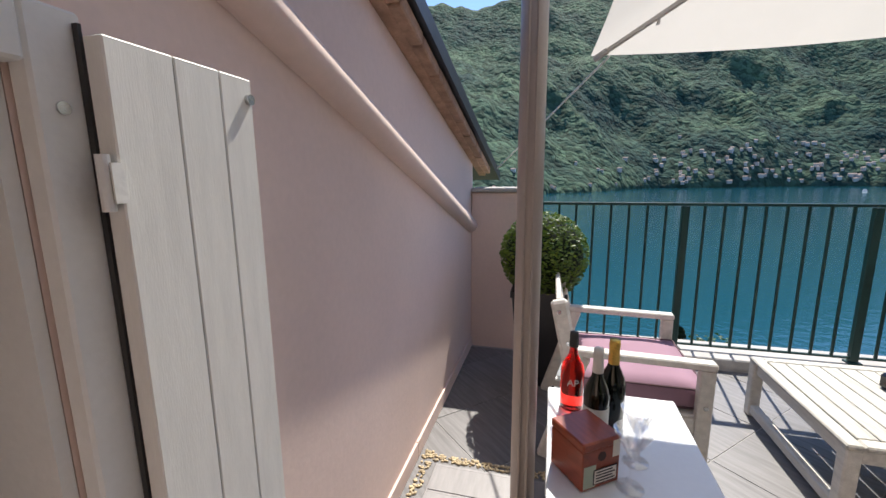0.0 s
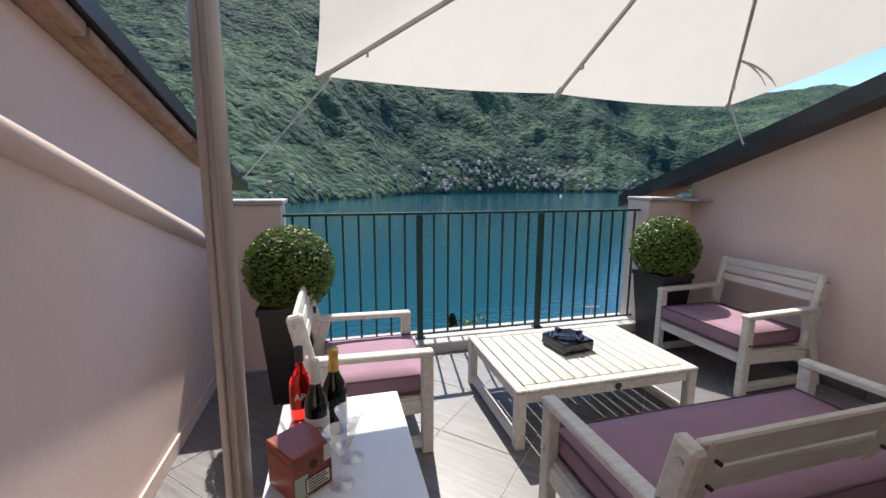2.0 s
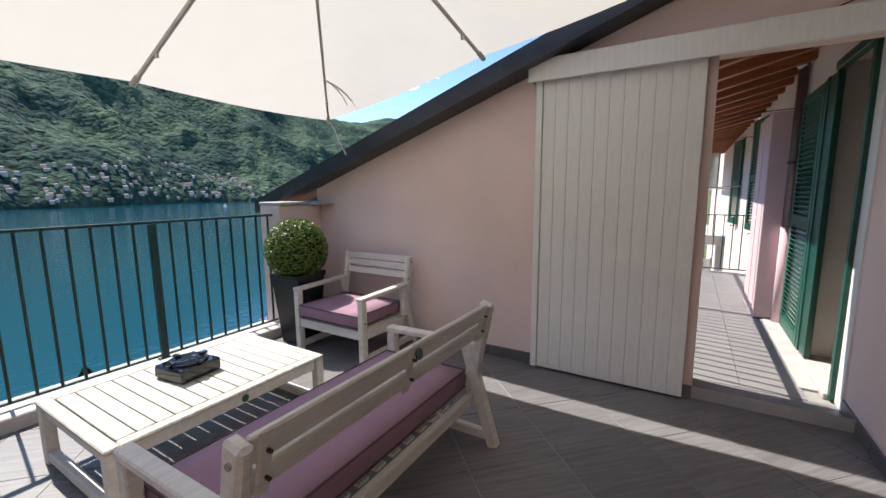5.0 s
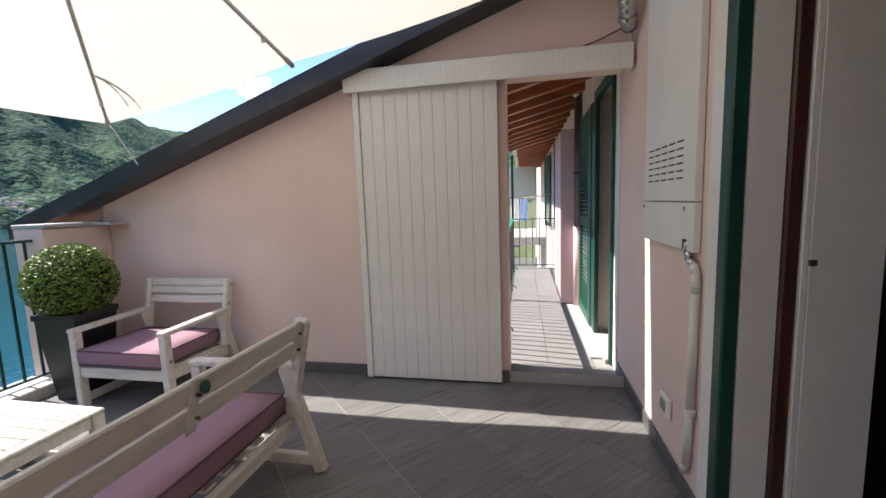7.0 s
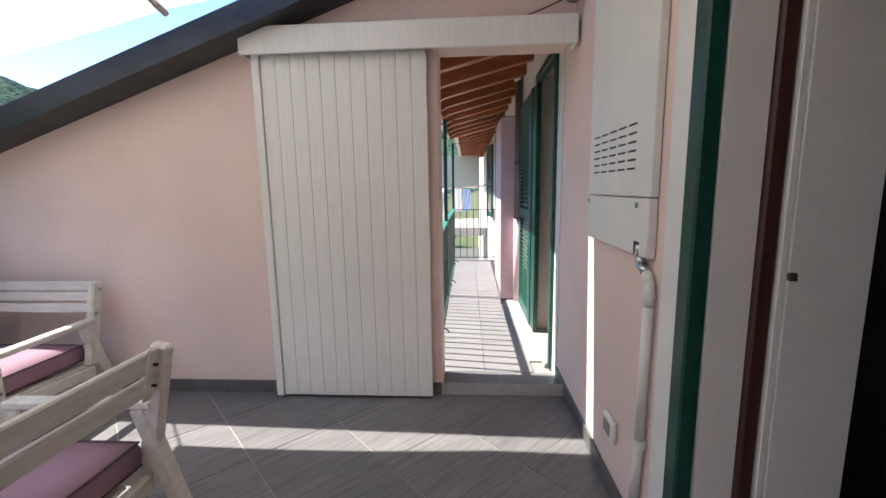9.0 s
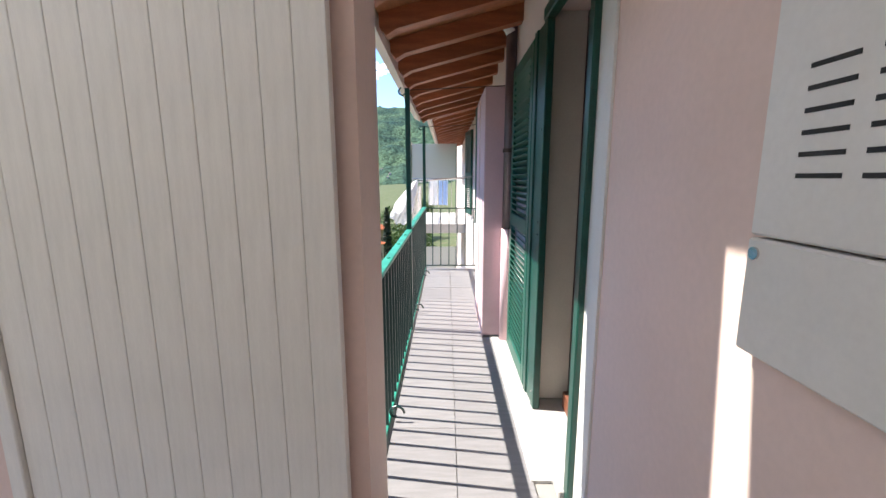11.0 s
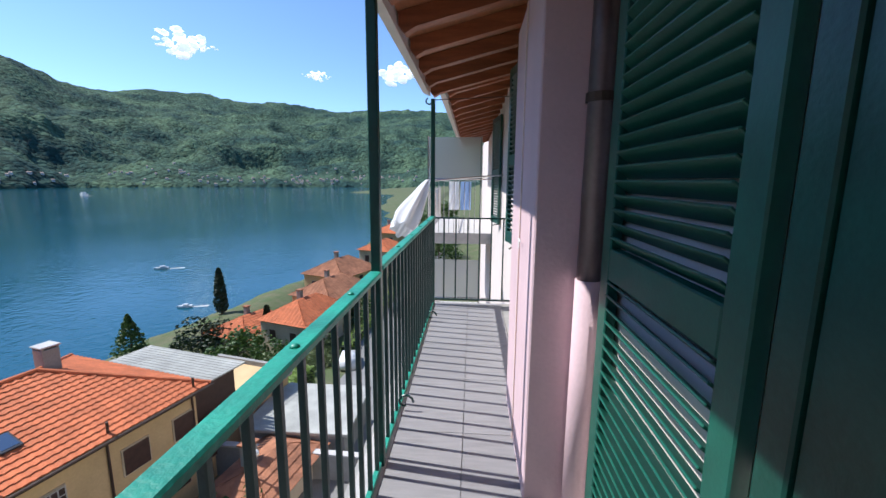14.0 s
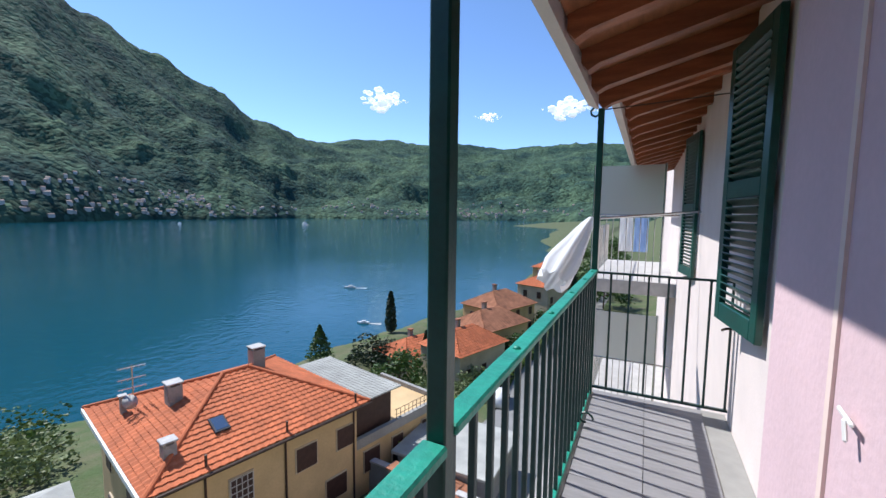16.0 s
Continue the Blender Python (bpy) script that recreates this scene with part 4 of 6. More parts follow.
for a in ((-29, 57, 9, 7, 4.0, 2.0, 70, M_CREAM, M_ROOF, "cream villa with orange tiled roof among pines"),
          (-20.5, 55, 9, 7, 4.2, 2.2, 72, M_CREAM, M_ROOF, "grey cream villa with orange tiled hip roof"),
          (-20.5, 65, 10, 7, 4.6, 2.2, 70, M_OCHRE, M_ROOFOLD, "ochre lakeside house with old brown tiled roof"),
          (-22, 74, 10, 8, 5.5, 2.4, 70, M_OCHRE, M_ROOFOLD, "tall ochre lakeside house with brown tiled roof"),
          (-18, 90, 8, 7, 7.0, 2.0, 72, M_CREAM, M_ROOF, "tall cream house with orange tiled roof by the water"),
          (-20, 110, 8, 7, 8.0, 2.0, 75, M_OCHRE, M_ROOF, "distant ochre house with orange tiled roof"),
          (-31, 96, 7, 5, 3.0, 1.6, 70, M_CREAM, M_ROOFOLD, "low cream boat house on the shore"),
          (-9.6, 23.5, 4.5, 3.2, 2.0, 0.8, 80, M_CREAM, M_ROOFOLD, "low garden shed with rusty tiled roof"),
          (-29.5, 13.5, 6, 5, 2.0, 1.0, 75, M_CONC, M_CORR, "low grey boat shed on the lake shore")):
    small_house(*a)


def village():
    """Hundreds of far houses on the other shore, joined."""
    rnd = random.Random(11)
    groups = {"white": bm_new(), "roof": bm_new()}
    n = 0
    while n < 240:
        az = rnd.choice((rnd.gauss(70, 7), rnd.gauss(58, 5), rnd.uniform(8, 100), rnd.gauss(25, 9)))
        if not 5 < az < 106:
            continue
        u = abs(rnd.gauss(0, 0.04)) + 0.004 if rnd.random() < 0.85 else rnd.uniform(0.01, 0.1)
        p = slope_point(az, u)
        w, d, h = rnd.uniform(6, 15), rnd.uniform(6, 10), rnd.uniform(5, 10)
        s = 0.62 if p.length > 800 else 0.42
        m = Matrix.Translation(p + Vector((0, 0, -2))) @ Matrix.Rotation(radians(az + rnd.uniform(-25, 25)), 4, "Z")
        g = groups["white"]
        vs = bmesh.ops.create_cube(g, size=1.0, matrix=m @ Matrix.Translation((0, 0, h * s / 2 + 1)) @ Matrix.Diagonal((w * s, d * s, h * s + 2, 1)))["verts"]
        g2 = groups["roof"]
        top = h * s + 2.02
        q = [g2.verts.new(m @ Vector(c)) for c in ((-w * s / 2 - .4, -d * s / 2 - .4, top), (w * s / 2 + .4, -d * s / 2 - .4, top), (w * s / 2 + .4, d * s / 2 + .4, top), (-w * s / 2 - .4, d * s / 2 + .4, top), (-w * s / 2, 0, top + 1.6), (w * s / 2, 0, top + 1.6))]
        for f in ((0, 1, 5, 4), (1, 2, 5), (2, 3, 4, 5), (3, 0, 4)):
            g2.faces.new([q[i] for i in f])
        n += 1
    e = thing("far_village", pose(0, 0, 0), "small pale houses scattered along the far shore", "village")
    e["kind"] = "stuff"
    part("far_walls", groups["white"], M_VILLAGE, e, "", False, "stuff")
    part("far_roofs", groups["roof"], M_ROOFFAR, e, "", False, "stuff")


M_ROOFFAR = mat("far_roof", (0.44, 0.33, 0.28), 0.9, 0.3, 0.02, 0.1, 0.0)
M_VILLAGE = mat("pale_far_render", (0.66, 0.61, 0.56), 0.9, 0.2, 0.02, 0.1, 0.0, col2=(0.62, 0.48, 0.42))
village()


# ---- trees ----
def leaf_cloud(bm, n, size, place, rnd):
    for _ in range(n):
        c, nrm = place()
        q = Vector((rnd.gauss(0, 1), rnd.gauss(0, 1), rnd.gauss(0, 1))).normalized() * 0.8 + nrm
        t = q.to_track_quat("Z", "Y").to_matrix().to_4x4()
        s = size * rnd.uniform(0.6, 1.3)
        m = Matrix.Translation(c) @ t
        vs = [bm.verts.new(m @ Vector(p)) for p in ((-s, 0, 0), (0, -s * 0.6, 0.15 * s), (s, 0, 0), (0, s * 0.6, 0.15 * s))]
        bm.faces.new(vs)


def tree(kind, x, y, h, r, mt, seed, label, zbase=None):
    rnd = random.Random(seed)
    z = (ground_z(x, y) if zbase is None else zbase) - 0.2
    t = thing("tree" if kind != "shrub" else "shrub", pose(x, y, z), label, "tree" if kind != "shrub" else "shrub", "trees by the lake")
    tk = bm_new()
    rod(tk, (0, 0, 0), (0.05 * h * 0.3, 0, h * (0.75 if kind != "shrub" else 0.4)), max(0.06, 0.022 * h), 0.01 * h, 8)
    if kind in ("round", "pine"):
        for k in range(7):
            a, zz = rnd.uniform(0, 6.28), h * rnd.uniform(0.35, 0.7)
            rod(tk, (0, 0, zz), (r * 0.7 * math.cos(a), r * 0.7 * math.sin(a), zz + h * 0.14), 0.012 * h, 0.004 * h, 6)
    part("trunk", tk, M_BARK, t)
    cr = bm_new()
    clumps = []
    for _ in range(26):
        a, rr = rnd.uniform(0, 6.28), r * math.sqrt(rnd.random())
        lo = {"shrub": 0.25, "round": 0.45, "pine": 0.5}.get(kind, 0.3)
        clumps.append((Vector((rr * math.cos(a), rr * math.sin(a), h * rnd.uniform(lo, 0.88) - 0.15 * h * (rr / r) ** 2)), r * rnd.uniform(0.25, 0.42)))

    def place():
        if kind in ("cypress", "fir"):
            f = rnd.random() ** 0.8
            a = rnd.uniform(0, 6.28)
            w = r * ((1 - f) ** (0.45 if kind == "cypress" else 0.9)) * (0.55 + 0.45 * min(1, f * 6)) * rnd.uniform(0.7, 1.08)
            if kind == "fir":
                w *= 0.75 + 0.3 * abs(math.sin(f * 22))
            return Vector((w * math.cos(a), w * math.sin(a), h * (0.06 + 0.94 * f))), Vector((math.cos(a), math.sin(a), 0.3))
        c, cr_ = rnd.choice(clumps)
        n = Vector((rnd.gauss(0, 1), rnd.gauss(0, 1), rnd.gauss(0, 1))).normalized()
        return c + n * cr_ * Vector((1, 1, 0.7)).length / 1.57 * rnd.uniform(0.75, 1.0), n
    leaf_cloud(cr, 1500 if kind != "shrub" else 700, 0.05 * r + 0.09 if kind != "cypress" else 0.28, place, rnd)
    part("crown", cr, mt, t)
    return t


tree("cypress", -43.5, 72, 8.5, 1.2, M_DKLEAF, 1, "tall dark cypress on the lake shore")
tree("cypress", -25.8, 54.5, 7.2, 0.75, M_DKLEAF, 2, "slim dark cypress beside a villa")
tree("fir", -42, 51, 6.5, 2.6, M_LEAF, 3, "dark green fir behind the annex roof")
tree("round", -34, 53, 6.5, 3.3, M_DKLEAF, 4, "broad dark pine by the villa garden")
tree("pine", -25.8, 47.5, 6.2, 3.0, M_LEAF, 5, "spreading umbrella pine in a garden")
tree("cypress", -61, 19, 6.0, 1.3, M_DKLEAF, 6, "dark cypress at the water's edge")
tree("cypress", -20, 96, 8, 0.9, M_DKLEAF, 7, "tall dark cypress beyond the villas")
tree("cypress", -13.5, 99, 14, 1.2, M_DKLEAF, 17, "tall dark cypress beyond the villas")
for k, (x, y, h, r, mt) in enumerate(((-21.5, 47, 3.4, 1.9, M_LEAF), (-17, 50, 2.8, 1.7, M_LEAF2), (-19, 44, 3, 1.8, M_LEAF2), (-15.5, 47, 2.6, 1.5, M_LEAF2), (-14.5, 62, 4, 2.2, M_LEAF),
                                      (-18, 40, 2.6, 1.6, M_LEAF2), (-16.5, 43, 2.6, 1.5, M_LEAF2), (-15, 78, 4, 2.4, M_LEAF), (-13, 85, 5, 2.8, M_LEAF), (-14, 105, 6, 3.2, M_LEAF),
                                      (-12, 125, 8, 4.5, M_LEAF), (-9, 112, 8, 5, M_LEAF), (-7, 100, 8, 5, M_LEAF), (-10, 140, 10, 6, M_LEAF), (-22, 180, 9, 6, M_LEAF), (-12, 180, 12, 7, M_LEAF),
                                      (-40, 13, 4, 3.2, M_LEAF2), (-44, 17, 4.4, 3.4, M_LEAF2), (-36, 10, 4, 3.2, M_LEAF2), (-49, 20, 4, 3.4, M_LEAF), (-39, 18, 3.4, 2.6, M_LEAF2), (-33, 8, 3.4, 2.6, M_LEAF2), (-30, 4, 4, 3.4, M_LEAF2), (-36, 2, 4.4, 3.6, M_LEAF2), (-41, 6, 4, 3.4, M_LEAF2), (-27, 0, 3.5, 2.8, M_LEAF), (-47, 8, 4, 3.2, M_LEAF2),
                                      (-9.5, 17.5, 3.4, 1.6, M_LEAF), (-10.4, 20.5, 3.0, 1.4, M_LEAF), (-7.2, 16, 2.8, 1.5, M_LEAF), (-12, 15, 2.2, 1.3, M_LEAF), (-13.5, 29, 2.0, 1.2, M_LEAF))):
    tree("shrub" if h < 6 else "round", x, y, h, r, mt, 30 + k, "bushy green garden shrub" if h < 6 else "leafy green tree above the lane")


def hedge(x0, y0, x1, y1, h, w, seed):
    rnd = random.Random(seed)
    t = thing("hedge", pose(0, 0, 0), "clipped light green hedge along the lane", "hedge")
    d = Vector((x1 - x0, y1 - y0, 0))
    nn = Vector((-d.y, d.x, 0)).normalized()
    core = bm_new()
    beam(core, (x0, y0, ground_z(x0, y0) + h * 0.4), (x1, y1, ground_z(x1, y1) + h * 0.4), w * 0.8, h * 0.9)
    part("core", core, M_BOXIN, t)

    def place():
        f, s = rnd.random(), rnd.uniform(-1, 1)
        b = Vector((x0, y0, 0)) + d * f
        gz = ground_z(b.x, b.y)
        if rnd.random() < 0.45:
            return b + nn * (s * w / 2) + Vector((0, 0, gz + h * rnd.uniform(0.93, 1.05))), Vector((0, 0, 1))
        sd = 1 if s > 0 else -1
        return b + nn * (sd * w / 2) + Vector((0, 0, gz + h * rnd.random())), nn * sd
    lf = bm_new()
    leaf_cloud(lf, 2600, 0.13, place, rnd)
    part("foliage", lf, M_HEDGE, t)


M_HEDGE = leaf_mat("hedge_leaf", (0.13, 0.22, 0.03), (0.24, 0.33, 0.06))
hedge(-13.2, 27, -14.5, 40, 2.0, 1.5, 5)
hedge(-21, 41, -29, 45, 1.0, 1.0, 6)
hedge(-14, 50, -13, 80, 1.3, 1.3, 8)


def car(x, y, rot, mt, label):
    c = thing("car", pose(x, y, ground_z(x, y) + 0.12, 0, 0, rot), label, "car", "parked cars")
    b = prism(bm_new(), [(-2.0, 0.3), (2.0, 0.3), (2.05, 0.75), (1.2, 0.95), (0.7, 1.45), (-1.5, 1.5), (-1.95, 1.0)], "y", -0.85, 0.85)
    bmesh.ops.bevel(b, geom=b.edges[:], offset=0.06, segments=2, affect="EDGES")
    part("body", b, mt, c, "", True)
    part("window", prism(bm_new(), [(1.08, 0.98), (0.66, 1.38), (-1.4, 1.42), (-1.6, 1.0)], "y", -0.862, 0.862), M_PANE, c, "dark glass")
    for sx in (-1.25, 1.25):
        for sy in (-0.8, 0.8):
            w = part("wheel", rod(bm_new(), (sx, sy - 0.09, 0.31), (sx, sy + 0.09, 0.31), 0.31, None, 16), M_TYRE, c)
            part("rim", rod(bm_new(), (sx, sy - 0.10, 0.31), (sx, sy + 0.10, 0.31), 0.18, None, 12), M_STEEL, w)


car(-12.6, 47, 100, M_CARW, "white estate car parked on the lane")
car(-10.5, 66, 95, M_METAL, "dark grey car parked further along the lane")
gl = thing("garden_wall", pose(0, 0, 0), "grey rendered garden wall with a flat coping", "wall")
gw = bm_new()
beam(gw, (-14.5, 25.2, -14.5), (-4.5, 24.6, -14.4), 0.25, 2.0)
part("wall", gw, M_CONC, gl)
gw = bm_new()
beam(gw, (-14.5, 25.2, -13.46), (-4.5, 24.6, -13.36), 0.4, 0.1)
part("coping", gw, M_STONE, gl)
cp = thing("carport", pose(-9.0, 28.5, ground_z(-9, 28.5)), "grey flat roofed garage below the lane", "garage")
part("wall", box(bm_new(), -3.2, 2.6, -2.4, 2.6, -0.5, 2.2), M_CONC, cp)
part("roof", box(bm_new(), -3.5, 2.9, -2.7, 2.9, 2.2, 2.4, 0.03), M_CORR, cp, "grey roofing felt")
gll = thing("garden_lamp", pose(-9.4, 22.0, ground_z(-9.4, 22)), "white globe garden lamp on a thin post", "lamp")
part("post", rod(bm_new(), (0, 0, 0), (0, 0, 3.3), 0.04, None, 8), M_IRON, gll)
gb = bm_new()
bmesh.ops.create_uvsphere(gb, u_segments=16, v_segments=10, radius=0.2, matrix=Matrix.Translation((0, 0, 3.5)))
part("globe", gb, M_WHITE, gll, "white globe", True)


def boat(x, y, rot, s, label):
    b = thing("boat", pose(x, y, LAKE, 0, 0, rot), label, "boat", "boats on the lake")
    h = prism(bm_new(), [(-3 * s, -1.0 * s), (1.5 * s, -1.0 * s), (3.6 * s, 0), (1.5 * s, 1.0 * s), (-3 * s, 1.0 * s)], "z", -0.1, 0.9 * s)
    part("hull", h, M_CARW, b)
    part("cabin", box(bm_new(), -1.6 * s, 0.9 * s, -0.7 * s, 0.7 * s, 0.9 * s, 1.7 * s, 0.1), M_CARW, b)
    wk = bm_new()
    w = [wk.verts.new(p) for p in ((-3 * s, -0.7 * s, 0.02), (-3 * s, 0.7 * s, 0.02), (-10 * s, 1.3 * s, 0.02), (-10 * s, -1.3 * s, 0.02))]
    wk.faces.new(w)
    part("wake", wk, M_STONE, b, "pale foaming wake")


boat(-56, 79.5, 200, 0.42, "small reddish boat on the lake")
boat(-86.5, 112, 205, 0.55, "white motor boat on the lake")
boat(-700, 420, 150, 2.5, "white boat far out on the lake")
boat(-560, 560, 150, 3.0, "white boat far out on the lake")


def cloud(az, el, w, h, seed):
    rnd = random.Random(seed)
    a, e, R = radians(az), radians(el), 4200
    c = Vector((-math.sin(a) * math.cos(e), math.cos(a) * math.cos(e), math.sin(e))) * R
    side, upv = Vector((math.cos(a), math.sin(a), 0)), Vector((0, 0, 1))
    bm = bm_new()
    for _ in range(46):
        f = rnd.gauss(0, 0.33)
        g = rnd.gauss(0, 0.28)
        r = rnd.uniform(0.06, 0.17) * w * max(0.25, 1 - abs(f) * 1.1)
        m = Matrix.Translation(side * f * w + upv * g * h * (1 - min(0.9, abs(f))) + Vector((rnd.uniform(-30, 30), rnd.uniform(-30, 30), 0))) @ Matrix.Diagonal((r, r, r * 0.6, 1))
        vs = bmesh.ops.create_icosphere(bm, subdivisions=2, radius=1.0, matrix=m)["verts"]
        for v in vs:
            n3 = noise.noise(v.co / (0.07 * w)) + 0.5 * noise.noise(v.co / (0.025 * w))
            v.co += (v.co - m.translation) * 0.4 * n3
    ob = structure("backdrop_cloud", bm, M_CLOUD, "small white fair weather cloud", "cloud", True)
    ob.matrix_basis = Matrix.Translation(c)


cloud(34.8, 14.6, 330, 190, 1)
cloud(20.6, 12.8, 170, 80, 2)
cloud(10.2, 13.4, 360, 170, 3)


# ---- things on the terrace ----
def terrace_rail():
    r = thing("terrace_railing", pose(X_RAIL, 0, 0.085), "dark green iron railing along the lake side of the terrace", "railing")
    part("top_bar", box(bm_new(), -0.02, 0.02, 0.722, 3.898, 1.055, 1.075, 0.003), M_RAIL, r)
    part("bottom_bar", box(bm_new(), -0.010, 0.010, 0.722, 3.898, 0.03, 0.045, 0.002), M_RAIL, r)
    me = mesh_of("baluster", box(bm_new(), -0.008, 0.008, -0.008, 0.008, 0.035, 1.056, 0.002), M_RAIL)
    pm = mesh_of("post", box(bm_new(), -0.02, 0.02, -0.024, 0.024, 0.0, 1.05, 0.003), M_RAIL)
    fm = mesh_of("foot_plate", box(bm_new(), -0.035, 0.035, -0.04, 0.04, 0.0, 0.012, 0.002), M_RAIL)
    for k in range(-8, 18):
        y = 1.78 + k * 1.097 / 9
        if 0.76 < y < 3.88 and k not in (0, 9):
            part("baluster", me, M_RAIL, r).matrix_basis = pose(0, y, 0)
    for y in (1.78, 2.877):
        p = part("post", pm, M_RAIL, r)
        p.matrix_basis = pose(0, y, 0)
        part("foot_plate", fm, M_RAIL, p)
    return r


terrace_rail()


def bar(parent, name, p, q, w, h, mt=None, bev=0.006, up=(0, 0, 1)):
    return part(name, beam(bm_new(), p, q, w, h, bev, up), mt or M_WOOD, parent)


def cushion(parent, x0, x1, y0, y1, z0, z1):
    bm = bm_new()
    box(bm, x0, x1, y0, y1, z0, z1)
    bmesh.ops.subdivide_edges(bm, edges=bm.edges[:], cuts=5, use_grid_fill=True)
    cx, cy, cz = (x0 + x1) / 2, (y0 + y1) / 2, (z0 + z1) / 2
    for v in bm.verts:
        fx, fy = (v.co.x - cx) / (x1 - x0) * 2, (v.co.y - cy) / (y1 - y0) * 2
        fz = (v.co.z - cz) / (z1 - z0) * 2
        puff = (1 - fx ** 4) * (1 - fy ** 4)
        v.co.z = cz + (v.co.z - cz) * (0.80 + 0.32 * puff) + 0.004 * noise.noise(v.co * 9)
        k = 1 - 0.02 * abs(fz) ** 3
        v.co.x, v.co.y = cx + (v.co.x - cx) * k, cy + (v.co.y - cy) * k
    c = part("cushion", bm, M_MAUVE, parent, "mauve fabric seat cushion", True)
    for z in (z0 + 0.1 * (z1 - z0), z1 - 0.1 * (z1 - z0)):
        i = 0.004
        pts = [(x0 + i, y0 + i, z), (x1 - i, y0 + i, z), (x1 - i, y1 - i, z), (x0 + i, y1 - i, z), (x0 + i, y0 + i, z)]
        part("piping", path_rod(bm_new(), pts, 0.005, 6), M_PIPING, c, "dark plum piping")
    return c


def seat(name, W, m, label, category, n_slats, group):
    """A garden seat: W wide along x, its front at y = 0 and its back at y = 0.66."""
    s = thing(name, m, label, category, group)
    arm, sh = 0.56, 0.26
    for x in (0.025, W - 0.025):
        bar(s, "front_leg", (x, 0.03, 0), (x, 0.03, arm - 0.03), 0.05, 0.06)
        bar(s, "back_leg", (x, 0.70, 0.0), (x, 0.535, arm - 0.02), 0.05, 0.06)
        bar(s, "back_post", (x, 0.545, sh + 0.02), (x, 0.655, 0.795), 0.045, 0.075, None, 0.012)
        bar(s, "armrest", (x, -0.002, arm - 0.014), (x, 0.60, arm - 0.002), 0.06, 0.032)
        bar(s, "foot_rail", (x, 0.06, 0.06), (x, 0.66, 0.06), 0.045, 0.05)
        bar(s, "side_rail", (x, 0.06, sh), (x, 0.56, sh - 0.02), 0.03, 0.07)
        for z, y in ((0.36, 0.0), (arm + 0.04, 0.605), (0.745, 0.652)):
            sx = x - 0.027 if x < W / 2 else x + 0.027
            part("bolt", rod(bm_new(), (sx - 0.004, y if y else 0.03, z), (sx + 0.004, y if y else 0.03, z), 0.010, None, 10), M_STEEL, s, "steel bolt head")
    bar(s, "front_rail", (0.05, 0.03, sh), (W - 0.05, 0.03, sh), 0.035, 0.075)
    bar(s, "rear_rail", (0.05, 0.555, sh - 0.02), (W - 0.05, 0.555, sh - 0.02), 0.035, 0.07)
    slat = [(0.10, 0.63, 0.06), (0.10, 0.70, 0.055), (0.10, 0.765, 0.06)] if n_slats == 3 else [(0.1, 0.655, 0.075), (0.1, 0.75, 0.085)]
    for _, z, hh in slat:
        y = 0.545 + (z - sh - 0.02) * 0.215
        bar(s, "back_slat", (0.048, y, z), (W - 0.048, y, z), 0.024, hh, None, 0.006, (0, 0.2, 1))
    if W > 1:
        for x in (W * 0.5, 0.09, W - 0.09):
            bar(s, "bracket", (x, 0.625, 0.60), (x, 0.672, 0.80), 0.045, 0.012)
            for z in (0.66, 0.74):
                part("screw", rod(bm_new(), (x, 0.64 + (z - 0.6) * 0.2, z), (x, 0.655 + (z - 0.6) * 0.2, z), 0.006, None, 8), M_IRON, s)
        part("badge", lathe(bm_new(), [(0.022, 0), (0.022, 0.004), (0.0, 0.005)], 14), M_GREEN, s, "small green oval badge").matrix_basis = pose(W * 0.48, 0.674, 0.755, -78, 0, 0)
    for k in range(int(W / 0.1)):
        x = 0.06 + k * (W - 0.12) / max(1, int(W / 0.1) - 1)
        bar(s, "seat_slat", (x, 0.05, sh + 0.04), (x, 0.54, sh + 0.025), 0.06, 0.015, None, 0.003)
    cushion(s, 0.055, W - 0.055, 0.0, 0.545, sh + 0.05, sh + 0.165)
    return s


seat("garden_chair", 0.70, pose(-1.742, 1.57, 0, 0, 0, 180), "whitewashed wooden garden armchair with a mauve seat cushion", "chair", 3, "lounge set")
seat("garden_chair", 0.77, pose(-2.53, 3.64, 0), "whitewashed wooden garden armchair with a mauve cushion by the wall", "chair", 3, "lounge set")
seat("garden_sofa", 1.42, pose(-1.21, 3.305, 0, 0, 0, -90), "whitewashed wooden garden bench sofa with a long mauve cushion", "sofa", 2, "lounge set")


